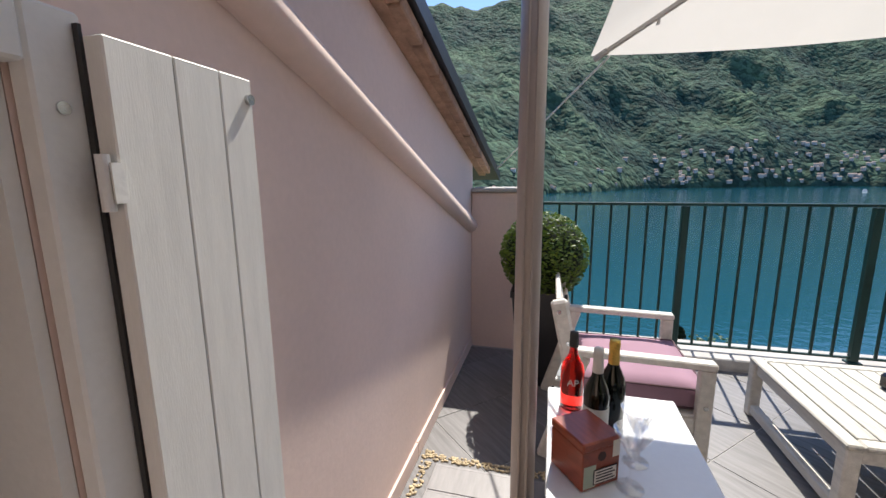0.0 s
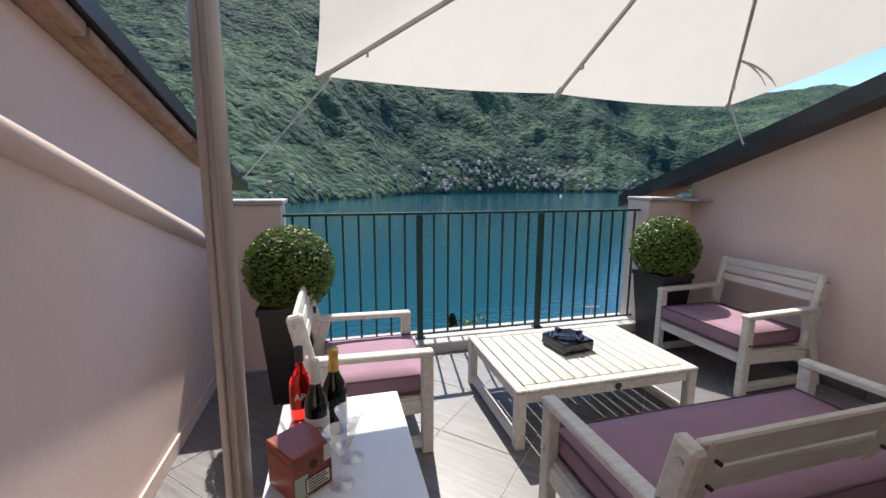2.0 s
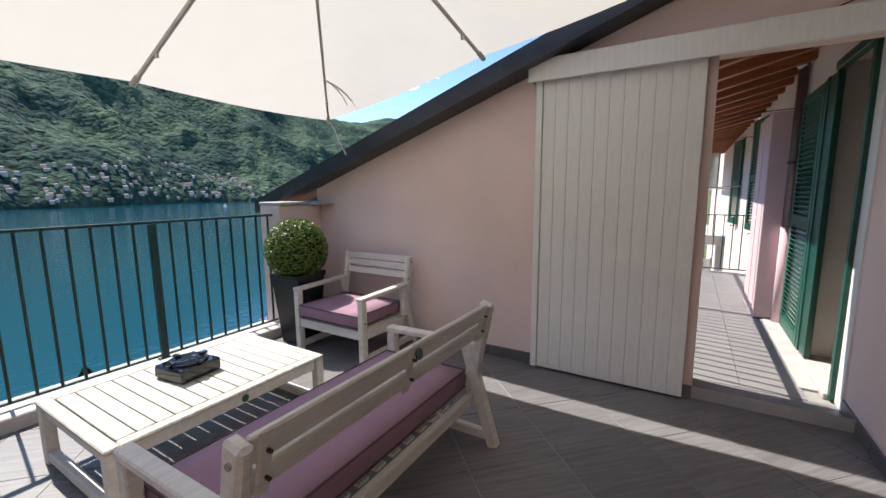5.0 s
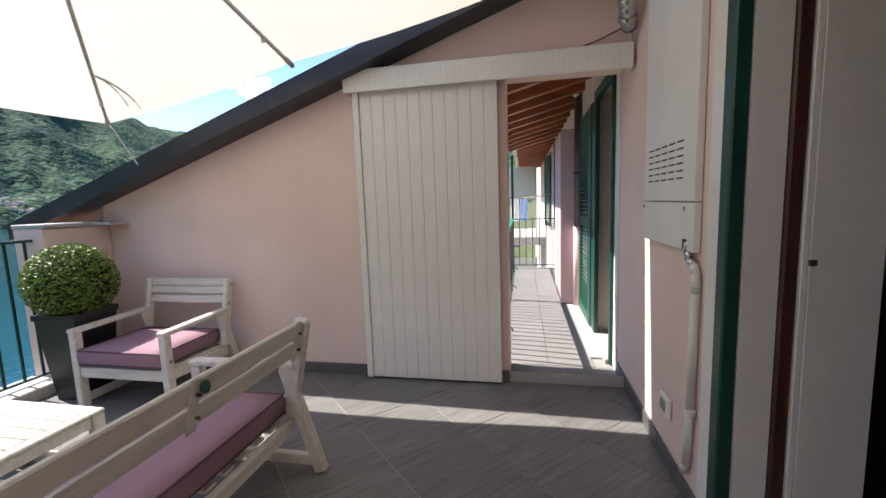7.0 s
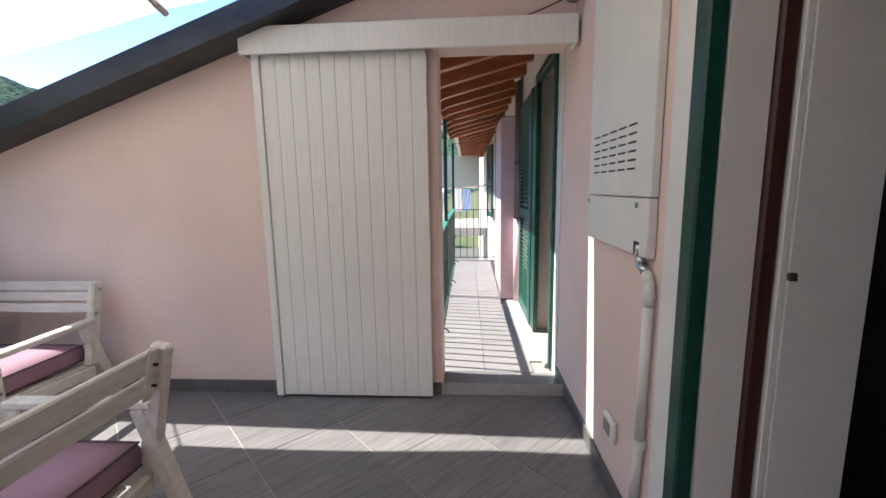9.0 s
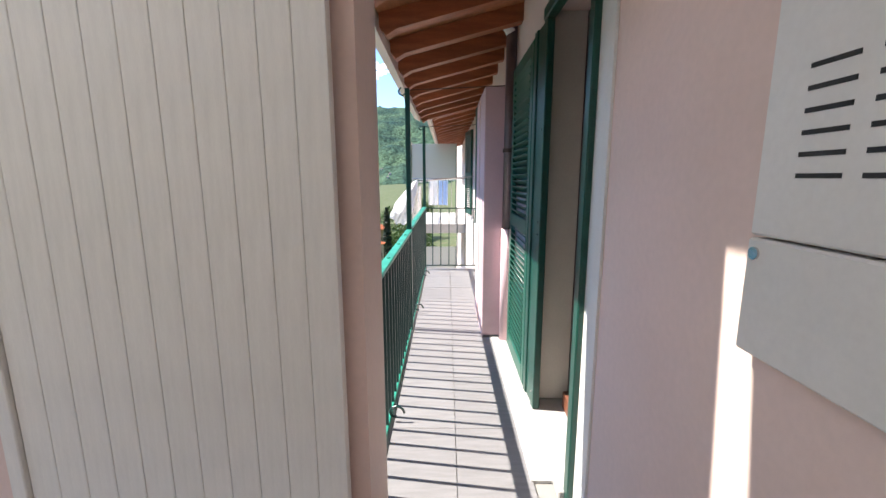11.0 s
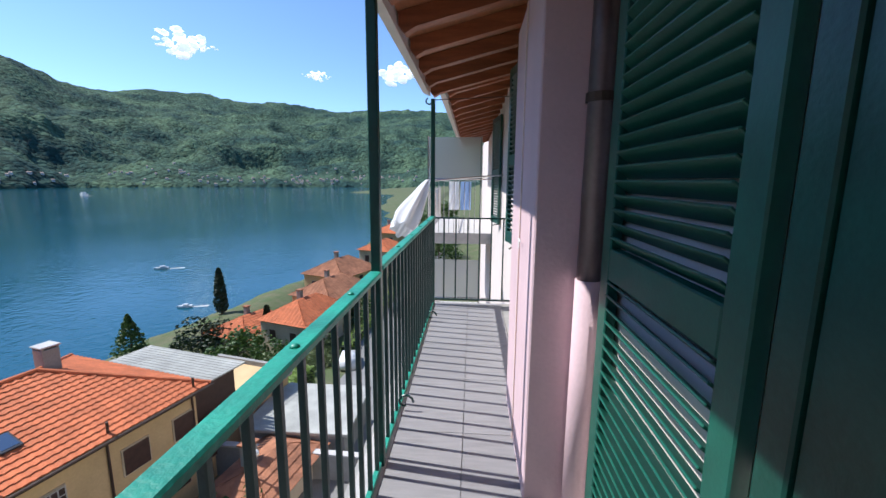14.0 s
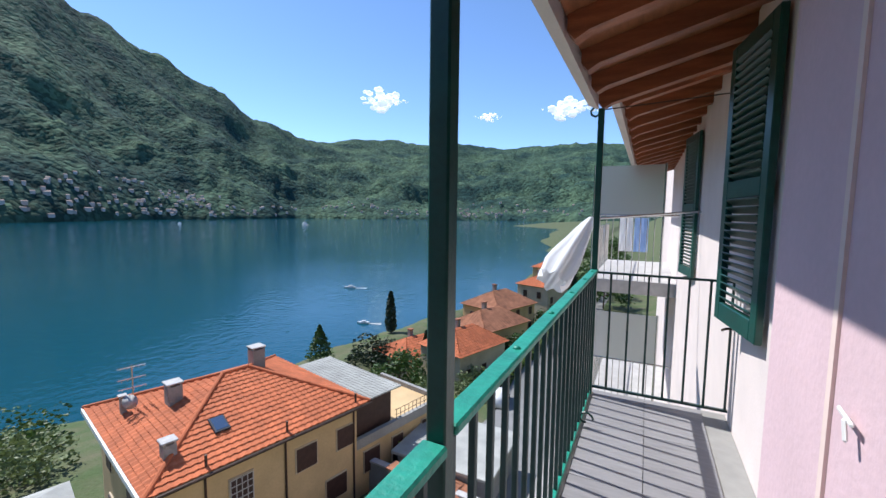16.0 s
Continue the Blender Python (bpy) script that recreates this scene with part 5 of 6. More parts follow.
def coffee_table():
    t = thing("coffee_table", pose(-2.446, 1.985, 0), "low weathered white slatted wooden coffee table", "table", "lounge set")
    X, Y, Z = 0.81, 1.155, 0.337
    for x in (0.03, X - 0.03):
        for y in (0.03, Y - 0.03):
            bar(t, "leg", (x, y, 0), (x, y, Z - 0.02), 0.055, 0.055)
    for y in (0.03, Y - 0.03):
        bar(t, "end_board", (0, y, Z - 0.011), (X, y, Z - 0.011), 0.06, 0.022, M_WOODT)
        bar(t, "foot_rail", (0.058, y, 0.045), (X - 0.058, y, 0.045), 0.045, 0.05)
        bar(t, "apron", (0.06, y, Z - 0.055), (X - 0.06, y, Z - 0.055), 0.025, 0.06)
    for x in (0.03, X - 0.03):
        bar(t, "side_board", (x, 0.062, Z - 0.011), (x, Y - 0.062, Z - 0.011), 0.06, 0.022, M_WOODT)
        bar(t, "side_apron", (x, 0.06, Z - 0.055), (x, Y - 0.06, Z - 0.055), 0.025, 0.06)
    n = 13
    w = (Y - 0.128) / n
    me = mesh_of("slat", beam(bm_new(), (0.064, 0, 0), (X - 0.064, 0, 0), w - 0.006, 0.02, 0.003), M_WOODT)
    for k in range(n):
        part("slat", me, M_WOODT, t).matrix_basis = pose(0, 0.064 + (k + 0.5) * w, Z - 0.011)
    part("badge", lathe(bm_new(), [(0.02, 0), (0.02, 0.004), (0.0, 0.005)], 14), M_GREEN, t, "small green oval badge").matrix_basis = pose(X - 0.016, 0.62, Z - 0.055, 0, 90, 0)


coffee_table()


def ashtray():
    a = thing("ashtray", pose(-2.10, 2.555, 0.3375, 0, 0, 8), "square black glass ashtray on the coffee table", "ashtray")
    bm = box(bm_new(), -0.12, 0.12, -0.12, 0.12, 0, 0.075, 0.012)
    b = part("body", bm, M_GLOSS, a)
    ring = lathe(bm_new(), [(0.105, 0.0), (0.10, 0.012), (0.085, 0.012), (0.07, 0.002), (0.0, 0.001)], 24, (0, 0, 0.075))
    part("rim", ring, M_GLOSS, a, "", True)
    for ang in range(4):
        c, s = math.cos(ang * math.pi / 2), math.sin(ang * math.pi / 2)
        part("rest", beam(bm_new(), (0.075 * c, 0.075 * s, 0.088), (0.118 * c, 0.118 * s, 0.088), 0.03, 0.016, 0.004), M_GLOSS, a)


ashtray()


def planter(x, y, seed):
    p = thing("planter", pose(x, y, 0, 0, 0, 4 * seed), "tall tapered black planter on the terrace tiles", "planter", "topiary planters")
    bm = bm_new()
    b, t, h = 0.115, 0.165, 0.64
    vs = [bm.verts.new((sx * w, sy * w, z)) for w, z in ((b, 0), (t, h), (t - 0.025, h), (t - 0.03, h - 0.06)) for sx, sy in ((-1, -1), (1, -1), (1, 1), (-1, 1))]
    bm.faces.new(vs[3::-1])
    for k in range(3):
        for i in range(4):
            j = (i + 1) % 4
            bm.faces.new((vs[4 * k + i], vs[4 * k + j], vs[4 * k + 4 + j], vs[4 * k + 4 + i]))
    bm.faces.new(vs[12:16])
    part("pot", bm, M_BLACK, p)
    part("rim", box(bm_new(), -t - 0.008, t + 0.008, -t - 0.008, -t + 0.012, h - 0.04, h + 0.004, 0.003), M_BLACK, p)
    part("rim", box(bm_new(), -t - 0.008, t + 0.008, t - 0.012, t + 0.008, h - 0.04, h + 0.004, 0.003), M_BLACK, p)


def box_ball(x, y, z, r, seed):
    rnd = random.Random(seed)
    t = thing("boxwood_ball", pose(x, y, 0.60), "clipped round green boxwood ball in a black planter", "topiary", "topiary balls")
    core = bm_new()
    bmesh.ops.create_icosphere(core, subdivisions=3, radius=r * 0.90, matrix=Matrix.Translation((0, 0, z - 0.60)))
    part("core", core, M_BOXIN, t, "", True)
    lf = bm_new()

    def place():
        n = Vector((rnd.gauss(0, 1), rnd.gauss(0, 1), rnd.gauss(0, 1))).normalized()
        return Vector((0, 0, z - 0.60)) + n * r * rnd.uniform(0.93, 1.02) * (1 + 0.02 * noise.noise(n * 3)), n
    leaf_cloud(lf, 6000, 0.0115, place, rnd)
    part("foliage", lf, M_BOX, t)
    part("stem", rod(bm_new(), (0, 0, -0.02), (0, 0, 0.15), 0.025), M_BARK, t)


planter(-2.56, 0.81, 0)
planter(-2.72, 3.855, 1)
box_ball(-2.55, 0.83, 0.855, 0.272, 3)
box_ball(-2.72, 3.855, 0.85, 0.272, 4)


def parasol():
    u = thing("cantilever_parasol", pose(-1.05, 0.81, 0), "large ivory square cantilever parasol on a taupe mast", "parasol")
    o = Vector((-1.05, 0.81, 0))
    mast = bm_new()
    rod(mast, (0.008, 0.0, 0.02), (-0.118, -0.008, 2.75), 0.037, None, 20)
    part("mast", mast, M_MAST, u, "taupe aluminium mast", True)
    for s in (-1, 1):
        gro = bm_new()
        rod(gro, (0.046, 0.012 * s, 0.06), (-0.078, -0.008 + 0.012 * s, 2.72), 0.005, None, 6)
        part("groove_trim", gro, M_MAST, u)
    part("base_plate", box(bm_new(), -0.16, 0.18, -0.16, 0.16, 0.021, 0.04, 0.005), M_MAST, u)
    part("crank_knob", rod(bm_new(), (0.0, -0.03, 0.30), (0.0, -0.07, 0.30), 0.022, None, 12), M_INK, u, "black knob")
    # tilted canopy
    c = Vector((-0.915, 2.585, 2.28)) - o
    ey = Vector((-0.035, 1, 0)).normalized()
    ex = Vector((1, 0.035, math.tan(radians(11.7)))).normalized()
    nz = ex.cross(ey)
    H, rise = 1.495, 0.42
    cn = bm_new()
    N = 16

    def pt(i, j):
        a, b = -1 + 2 * i / N, -1 + 2 * j / N
        m = max(abs(a), abs(b))
        lo = min(abs(a), abs(b))
        zz = rise * (1 - m) ** 0.92 + 0.05 * m * (1 - abs(lo / m * 2 - 1) if m > 0 else 0) * 0.0
        zz -= 0.035 * m * m * math.sin(math.pi * min(1, (lo / m if m > 0 else 0))) * 1.0
        k = 1 - 0.018 * math.sin(math.pi * (lo / m if m > 0 else 0)) * m
        return c + ex * (a * H * k) + ey * (b * H * k) + nz * zz
    grid = [[cn.verts.new(pt(i, j)) for j in range(N + 1)] for i in range(N + 1)]
    for i in range(N):
        for j in range(N):
            cn.faces.new((grid[i][j], grid[i + 1][j], grid[i + 1][j + 1], grid[i][j + 1]))
    cv = part("canopy", cn, M_CANVAS, u, "ivory canvas canopy", True)
    hub = c + nz * (rise - 0.03)
    part("hub", rod(bm_new(), hub - nz * 0.14, hub + nz * 0.02, 0.05, None, 14), M_MAST, u)
    for a, b in ((-1, -1), (-1, 1), (1, 1), (1, -1), (-1, 0), (0, 1), (1, 0), (0, -1)):
        tip = c + ex * (a * H * 0.985) + ey * (b * H * 0.985) - nz * 0.028
        rb = part("rib", beam(bm_new(), hub - nz * 0.04, tip, 0.017, 0.022, 0.003), M_STONE, u, "slim pale rib")
        d = (tip - hub).normalized()
        part("end_cap", rod(bm_new(), tip - d * 0.07, tip + d * 0.005, 0.017, None, 8), M_STONE, rb, "pale plastic rib end")
        part("clip", box(bm_new(), -0.012, 0.012, -0.006, 0.006, -0.03, 0.0, 0.002), M_STONE, rb).matrix_basis = Matrix.Translation(tip - d * (0.34 if a and b else 0.3) - nz * 0.012)
    # strap loops near the north west corner
    for k in range(2):
        p0 = c - ex * (H * 0.70) + ey * (H * 0.71) + nz * (rise * 0.26)
        pts = [p0 + ey * ((0.12 + 0.09 * k) * math.sin(f * 1.5)) + ex * (0.05 * f) - nz * (0.02 + 0.17 * f ** 1.4) for f in (0, 0.2, 0.4, 0.6, 0.8, 1.0)]
        st = bm_new()
        for q0, q1 in zip(pts, pts[1:]):
            beam(st, q0, q1, 0.022, 0.003)
        part("strap", st, M_CANVAS, cv, "hanging canvas strap")
    top = Vector((-0.118, -0.008, 2.75))
    part("arm", beam(bm_new(), top + Vector((0, -0.03, 0)), hub + nz * 0.10, 0.05, 0.07, 0.008), M_MAST, u, "taupe cantilever arm")
    part("arm_joint", rod(bm_new(), hub + nz * 0.02, hub + nz * 0.14, 0.03, None, 12), M_MAST, u)
    return u


parasol()
for a, b in (((-2.22, 1.12, 1.94), (-3.60, 0.385, 1.42)), ((-2.32, 3.95, 1.94), (-2.40, 4.195, 1.70))):
    g = thing("guy_cord", pose(*b), "thin white cord tying the parasol corner to the roof", "cord", "parasol cords")
    d = Vector(a) - Vector(b)
    part("cord", rod(bm_new(), (0, 0, 0), d, 0.0058, None, 6), M_ROPE, g)
    part("hook", path_rod(bm_new(), [(0, 0, -0.02), (0.012, 0, 0.005), (-0.012, 0, 0.02), (0, 0, 0.03)], 0.005, 6), M_STEEL, g, "small steel hook")

# slab of the parasol base with a pebble border
sl = thing("parasol_base_slab", pose(-1.16, 0.70, 0), "grey grooved paving slab edged with yellow pebbles", "slab")
part("slab", box(bm_new(), -0.40, 0.42, -0.32, 0.36, 0.001, 0.018, 0.004), M_TILE2, sl)
for k in range(5):
    part("groove_rib", box(bm_new(), -0.38 + 0.165 * k, -0.38 + 0.165 * k + 0.15, -0.31, 0.35, 0.0185, 0.0205, 0.0015), M_TILE2, sl)
pb = bm_new()
rnd = random.Random(21)
for _ in range(760):
    if rnd.random() < 0.5:
        px, py = rnd.uniform(-0.50, 0.5), rnd.choice((-0.37, 0.42)) + rnd.uniform(-0.022, 0.022)
    else:
        px, py = -0.455 + rnd.uniform(-0.022, 0.022), rnd.uniform(-0.40, 0.45)
    s = rnd.uniform(0.005, 0.009)
    bmesh.ops.create_icosphere(pb, subdivisions=1, radius=1.0, matrix=Matrix.Translation((px, py, s * 0.5)) @ Matrix.Rotation(rnd.uniform(0, 3), 4, "Z") @ Matrix.Diagonal((s * 1.3, s, s * 0.6, 1)))
part("pebbles", pb, M_PEBBLE, sl, "rounded yellow pebbles", True, "stuff")


def side_table():
    t = thing("side_table", pose(-1.18, 1.115, 0.0), "small plain white side table holding drinks", "table")
    part("tabletop", box(bm_new(), -0.34, 0.36, -0.235, 0.235, 0.467, 0.495, 0.004), M_WHITETOP, t, "glossy white tabletop")
    part("apron", box(bm_new(), -0.32, 0.34, -0.215, 0.215, 0.407, 0.467), M_WHITETOP, t)
    for x in (-0.315, 0.335):
        for y in (-0.21, 0.21):
            part("leg", box(bm_new(), x - 0.022, x + 0.022, y - 0.022, y + 0.022, 0, 0.406, 0.003), M_WHITETOP, t)


M_WHITETOP = mat("white_lacquer", (0.80, 0.82, 0.84), 0.22, 0.03, 3, 60, 0.02)
side_table()
ZT = 0.496


def bottle(name, x, y, r, h, neck, glass, cap, cap_h, label_mt, label, cap_label):
    b = thing(name, pose(x, y, ZT), label, "bottle", "bottles on the side table")
    prof = [(r * 0.9, 0), (r, 0.008), (r, h * 0.52), (r * 0.85, h * 0.60), (neck * 1.25, h * 0.72), (neck, h * 0.80), (neck, h)]
    part("body", lathe(bm_new(), prof, 24), glass, b, "", True)
    part("cap", lathe(bm_new(), [(neck * 1.12, h - cap_h), (neck * 1.2, h - cap_h + 0.004), (neck * 1.08, h - 0.02), (neck * 1.15, h - 0.012), (neck * 1.05, h + 0.006), (0, h + 0.007)], 20), cap, b, cap_label, True)
    if label_mt:
        lb = part("label", lathe(bm_new(), [(r + 0.0008, h * 0.14), (r + 0.0008, h * 0.40)], 24), label_mt, b, "printed label", True)
        for k in range(3):
            part("print", box(bm_new(), r + 0.0006, r + 0.0016, -0.016, 0.016, h * (0.2 + 0.05 * k), h * (0.21 + 0.05 * k)), M_INK, lb)
    return b


ap = bottle("aperitif_bottle", -1.385, 0.965, 0.042, 0.29, 0.014, M_RED, M_INK, 0.05, None, "clear bottle of bright red aperitif with dark cap", "dark metal cap")
tx = bpy.data.curves.new("lettering", "FONT")
tx.body, tx.size, tx.extrude, tx.align_x = "AP", 0.035, 0.0006, "CENTER"
txo = new("lettering", tx)
txo.data.materials.append(M_LABEL)
txo.parent = ap
txo.matrix_basis = pose(0.0435, 0.0, 0.105, 90, 0, 90)
bottle("wine_bottle", -1.205, 1.03, 0.040, 0.31, 0.0145, M_BOTTLE, M_LABEL, 0.075, M_LABEL, "dark green wine bottle with white foil and paper label", "white foil capsule")
bottle("sparkling_wine_bottle", -1.295, 1.09, 0.043, 0.308, 0.016, M_BOTTLE, M_GOLD, 0.11, None, "dark sparkling wine bottle with gold foil neck", "gold foil")


def wine_glass(x, y, rot, label):
    g = thing("cocktail_glass", pose(x, y, ZT, 0, 0, rot), label, "glass", "glasses on the side table")
    o = [(0.038, 0.0), (0.036, 0.003), (0.006, 0.008), (0.004, 0.02), (0.004, 0.085), (0.012, 0.095), (0.052, 0.175), (0.0505, 0.175), (0.010, 0.099), (0.0, 0.097)]
    part("bowl", lathe(bm_new(), o, 28), M_GLASS, g, "", True)
    return g


wine_glass(-1.115, 1.14, 0, "clear stemmed cocktail glass standing on the table")
wine_glass(-1.00, 1.105, 40, "second clear cocktail glass standing on the table")


def cigar_box():
    b = thing("cigar_box", pose(-1.04, 0.985, ZT, 0, 0, 36), "polished mahogany cigar box with paper seals", "box")
    part("body", box(bm_new(), -0.07, 0.07, -0.065, 0.065, 0, 0.118, 0.003), M_CIGAR, b)
    part("lid", box(bm_new(), -0.072, 0.072, -0.067, 0.067, 0.119, 0.145, 0.004), M_CIGAR, b, "hinged mahogany lid")
    for fx in (1,):
        part("seal", box(bm_new(), 0.0702, 0.0715, -0.06, -0.02, 0.008, 0.075), M_GREENPAPER, b, "pale green paper seal")
        wl = part("warning_label", box(bm_new(), 0.0717, 0.0727, -0.028, 0.054, 0.014, 0.060), M_INK, b, "black edged white label")
        part("paper", box(bm_new(), 0.0728, 0.0734, -0.025, 0.051, 0.017, 0.057), M_LABEL, wl)
        for k in range(4):
            part("print", box(bm_new(), 0.0735, 0.0739, -0.02, 0.046 - 0.008 * (k % 2), 0.022 + 0.009 * k, 0.026 + 0.009 * k), M_INK, wl)
    part("seal", box(bm_new(), 0.0722, 0.0732, 0.035, 0.060, 0.085, 0.135), M_LABEL, b)
    part("emblem", lathe(bm_new(), [(0.014, 0.0), (0.014, 0.001), (0.0, 0.0012)], 14), M_SHUTBR, b).matrix_basis = pose(0.0702, 0.0, 0.095, 0, 90, 0)


cigar_box()


# ---- sliding door, header box, house wall fittings ----
def sliding_door():
    d = thing("sliding_door", pose(-0.675, 4.352, 0.018), "white board sliding door hanging before the pink wall", "door")
    W, H = 1.02, 2.11
    n = 11
    w = (W - 0.045) / n
    part("backing", box(bm_new(), 0.0, W - 0.002, 0.018, 0.042, 0.004, H), M_BOARD, d)
    me = mesh_of("board", box(bm_new(), 0, w - 0.0012, 0, 0.0175, 0.0, H, 0.002), M_BOARD)
    for k in range(n):
        part("board", me, M_BOARD, d).matrix_basis = pose(0.045 + k * w, 0, 0)
    part("edge_stile", box(bm_new(), -0.004, 0.042, -0.014, 0.0178, -0.002, H, 0.003), M_BOARD, d)
    part("bottom_seal", box(bm_new(), 0.05, W - 0.01, 0.008, 0.03, -0.012, -0.001), M_INK, d, "black rubber seal")
    return d


sliding_door()
hb = thing("header_box", pose(-0.725, 4.418, 2.115), "long white box covering the sliding door track", "box")
part("front_board", box(bm_new(), 0, 1.905, -0.125, -0.105, 0, 0.150, 0.004), M_BOARD, hb)
part("top_board", box(bm_new(), 0, 1.905, -0.1045, -0.001, 0.132, 0.150, 0.003), M_BOARD, hb)
part("end_board", box(bm_new(), 0, 0.018, -0.1045, -0.001, 0, 0.1315, 0.003), M_BOARD, hb)
part("end_board", box(bm_new(), 1.887, 1.905, -0.1045, -0.001, 0, 0.1315, 0.003), M_BOARD, hb)
part("track", box(bm_new(), 0.03, 1.88, -0.07, -0.03, 0.03, 0.06), M_STEEL, hb, "steel track")


def boiler_cover():
    c = thing("boiler_cabinet", pose(1.198, 3.28, 1.10), "flat white boiler cabinet with vent slots on the house wall", "cabinet")
    part("upper_cover", box(bm_new(), -0.03, 0, 0.0, 0.68, 0.205, 1.5, 0.004), M_WHITE, c)
    part("lower_cover", box(bm_new(), -0.032, 0, 0.0, 0.68, 0.0, 0.20, 0.004), M_WHITE, c)
    me = mesh_of("vent_slot", box(bm_new(), -0.0315, -0.0295, 0, 0.072, 0, 0.007), M_INK)
    for r in range(6):
        for k in range(5):
            part("vent_slot", me, M_INK, c).matrix_basis = pose(0, 0.13 + k * 0.1, 0.30 + r * 0.031)
    for y in (0.09, 0.66):
        part("screw", rod(bm_new(), (-0.036, y, 0.175), (-0.03, y, 0.175), 0.011, None, 10), M_STEEL, c, "steel screw")
    part("cable_notch", box(bm_new(), -0.034, -0.0321, 0.06, 0.10, 0.0, 0.05), M_INK, c)


boiler_cover()
gp = thing("gas_pipe", pose(1.178, 3.265, 0.14), "white painted gas pipe with steel elbow on the wall", "pipe")
part("pipe", path_rod(bm_new(), [(0, 0.06, 0.0), (0, 0.03, 0.05), (0, 0.01, 0.30), (0, 0.0, 0.80), (0, -0.0, 0.88), (0, 0.03, 0.91)], 0.017, 12), M_PVC, gp, "", True)
part("elbow", path_rod(bm_new(), [(0, 0.03, 0.91), (0, 0.07, 0.93), (0, 0.09, 0.96), (0, 0.085, 1.0)], 0.018, 10), M_STEEL, gp, "steel elbow", True)
for z in (0.29, 0.83):
    part("clip", lathe(bm_new(), [(0.021, z), (0.021, z + 0.02)], 12), M_PVC, gp)
so = thing("wall_socket", pose(1.199, 3.59, 0.30), "white weatherproof socket box on the pink wall", "socket")
part("plate", box(bm_new(), -0.022, 0, -0.06, 0.06, -0.045, 0.055, 0.006), M_WHITE, so)
part("cover", box(bm_new(), -0.028, -0.0225, -0.035, 0.035, -0.025, 0.035, 0.003), M_CONC, so, "grey hinged cover")
fl = thing("flue_pipe", pose(1.12, 4.08, 2.35), "ribbed steel flue pipe above the header box", "pipe")
pts = [(0.07, -0.05, 0.35), (0.02, 0.0, 0.16), (-0.02, 0.03, 0.08), (0.0, 0.12, 0.02), (0.03, 0.2, 0.0)]
part("pipe", path_rod(bm_new(), pts, 0.05, 14), M_STEEL, fl, "", True)
for p_ in pts[1:-1]:
    r_ = bm_new()
    bmesh.ops.create_icosphere(r_, subdivisions=2, radius=0.056, matrix=Matrix.Translation(p_))
    part("collar", r_, M_STEEL, fl, "", True)
cbl = thing("thin_cable", pose(0.85, 4.40, 2.28), "thin dark cable running up the wall", "cable")
part("cable", path_rod(bm_new(), [(0, 0, 0), (0.15, 0, 0.05), (0.33, -0.01, 0.12)], 0.004, 6), M_IRON, cbl)

# small window with its white shutter in the south wall
wn1 = tagged(new("window_1"), "small white framed window with deep reveal", "window", "", "structure")
for x0, x1, z0, z1 in ((-0.285, -0.222, 0.56, 1.545), (0.40, 0.47, 0.56, 1.545), (-0.222, 0.40, 1.475, 1.545), (-0.222, 0.40, 0.56, 0.625)):
    part("frame", box(bm_new(), x0, x1, 0.302, 0.335, z0, z1, 0.004), M_WHITE, wn1, "white painted frame")
for x0, x1, y0, y1, z0, z1 in ((-0.2165, -0.200, -0.03, 0.30, 0.602, 1.498), (-0.222, 0.418, -0.03, 0.30, 1.482, 1.498), (-0.222, 0.418, -0.03, 0.30, 0.602, 0.62)):
    part("reveal", box(bm_new(), x0, x1, y0, y1, z0, z1), M_WHITE, wn1)
for x0, x1, z0, z1 in ((-0.221, -0.155, 0.621, 1.481), (0.35, 0.417, 0.621, 1.481), (-0.155, 0.35, 1.41, 1.481), (-0.155, 0.35, 0.621, 0.69)):
    part("sash", box(bm_new(), x0, x1, 0.02, 0.07, z0, z1, 0.006), M_WHITE, wn1)
part("pane", box(bm_new(), -0.155, 0.35, 0.04, 0.046, 0.69, 1.41), M_PANE, wn1)
part("screw", rod(bm_new(), (-0.25, 0.334, 1.43), (-0.25, 0.338, 1.43), 0.008, None, 10), M_STEEL, wn1)


# black strip standing in for the shaded gap between frame and shutter
part("gap_shade", box(bm_new(), -0.2770, -0.2725, 0.336, 0.345, 0.60, 1.53), M_INK, wn1, "dark strip painted for the shaded gap at the hinge side")
wn1.matrix_basis = pose(-0.022, -0.030, 0.005)


def plank_shutter():
    s = thing("plank_shutter", pose(-0.298, 0.315, 0.622, 0, 0, 0), "white wooden plank shutter folded open against the wall", "shutter")
    ws = (0.097, 0.083, 0.072)
    x = 0.0
    for w in ws:
        part("plank", box(bm_new(), -x - w + 0.0015, -x, 0, 0.030, 0, 0.90, 0.002), M_BOARD, s)
        x += w
    for z in (0.14, 0.72):
        h = part("hinge", rod(bm_new(), (0.012, 0.02, z - 0.03), (0.012, 0.02, z + 0.04), 0.008, None, 10), M_WHITE, s, "white painted hinge")
        part("leaf", box(bm_new(), -0.004, 0.012, 0.030, 0.033, z - 0.02, z + 0.03), M_WHITE, h)
    part("knob", rod(bm_new(), (-0.240, 0.030, 0.865), (-0.240, 0.037, 0.865), 0.009, None, 12), M_STEEL, s, "steel screw head")


plank_shutter()

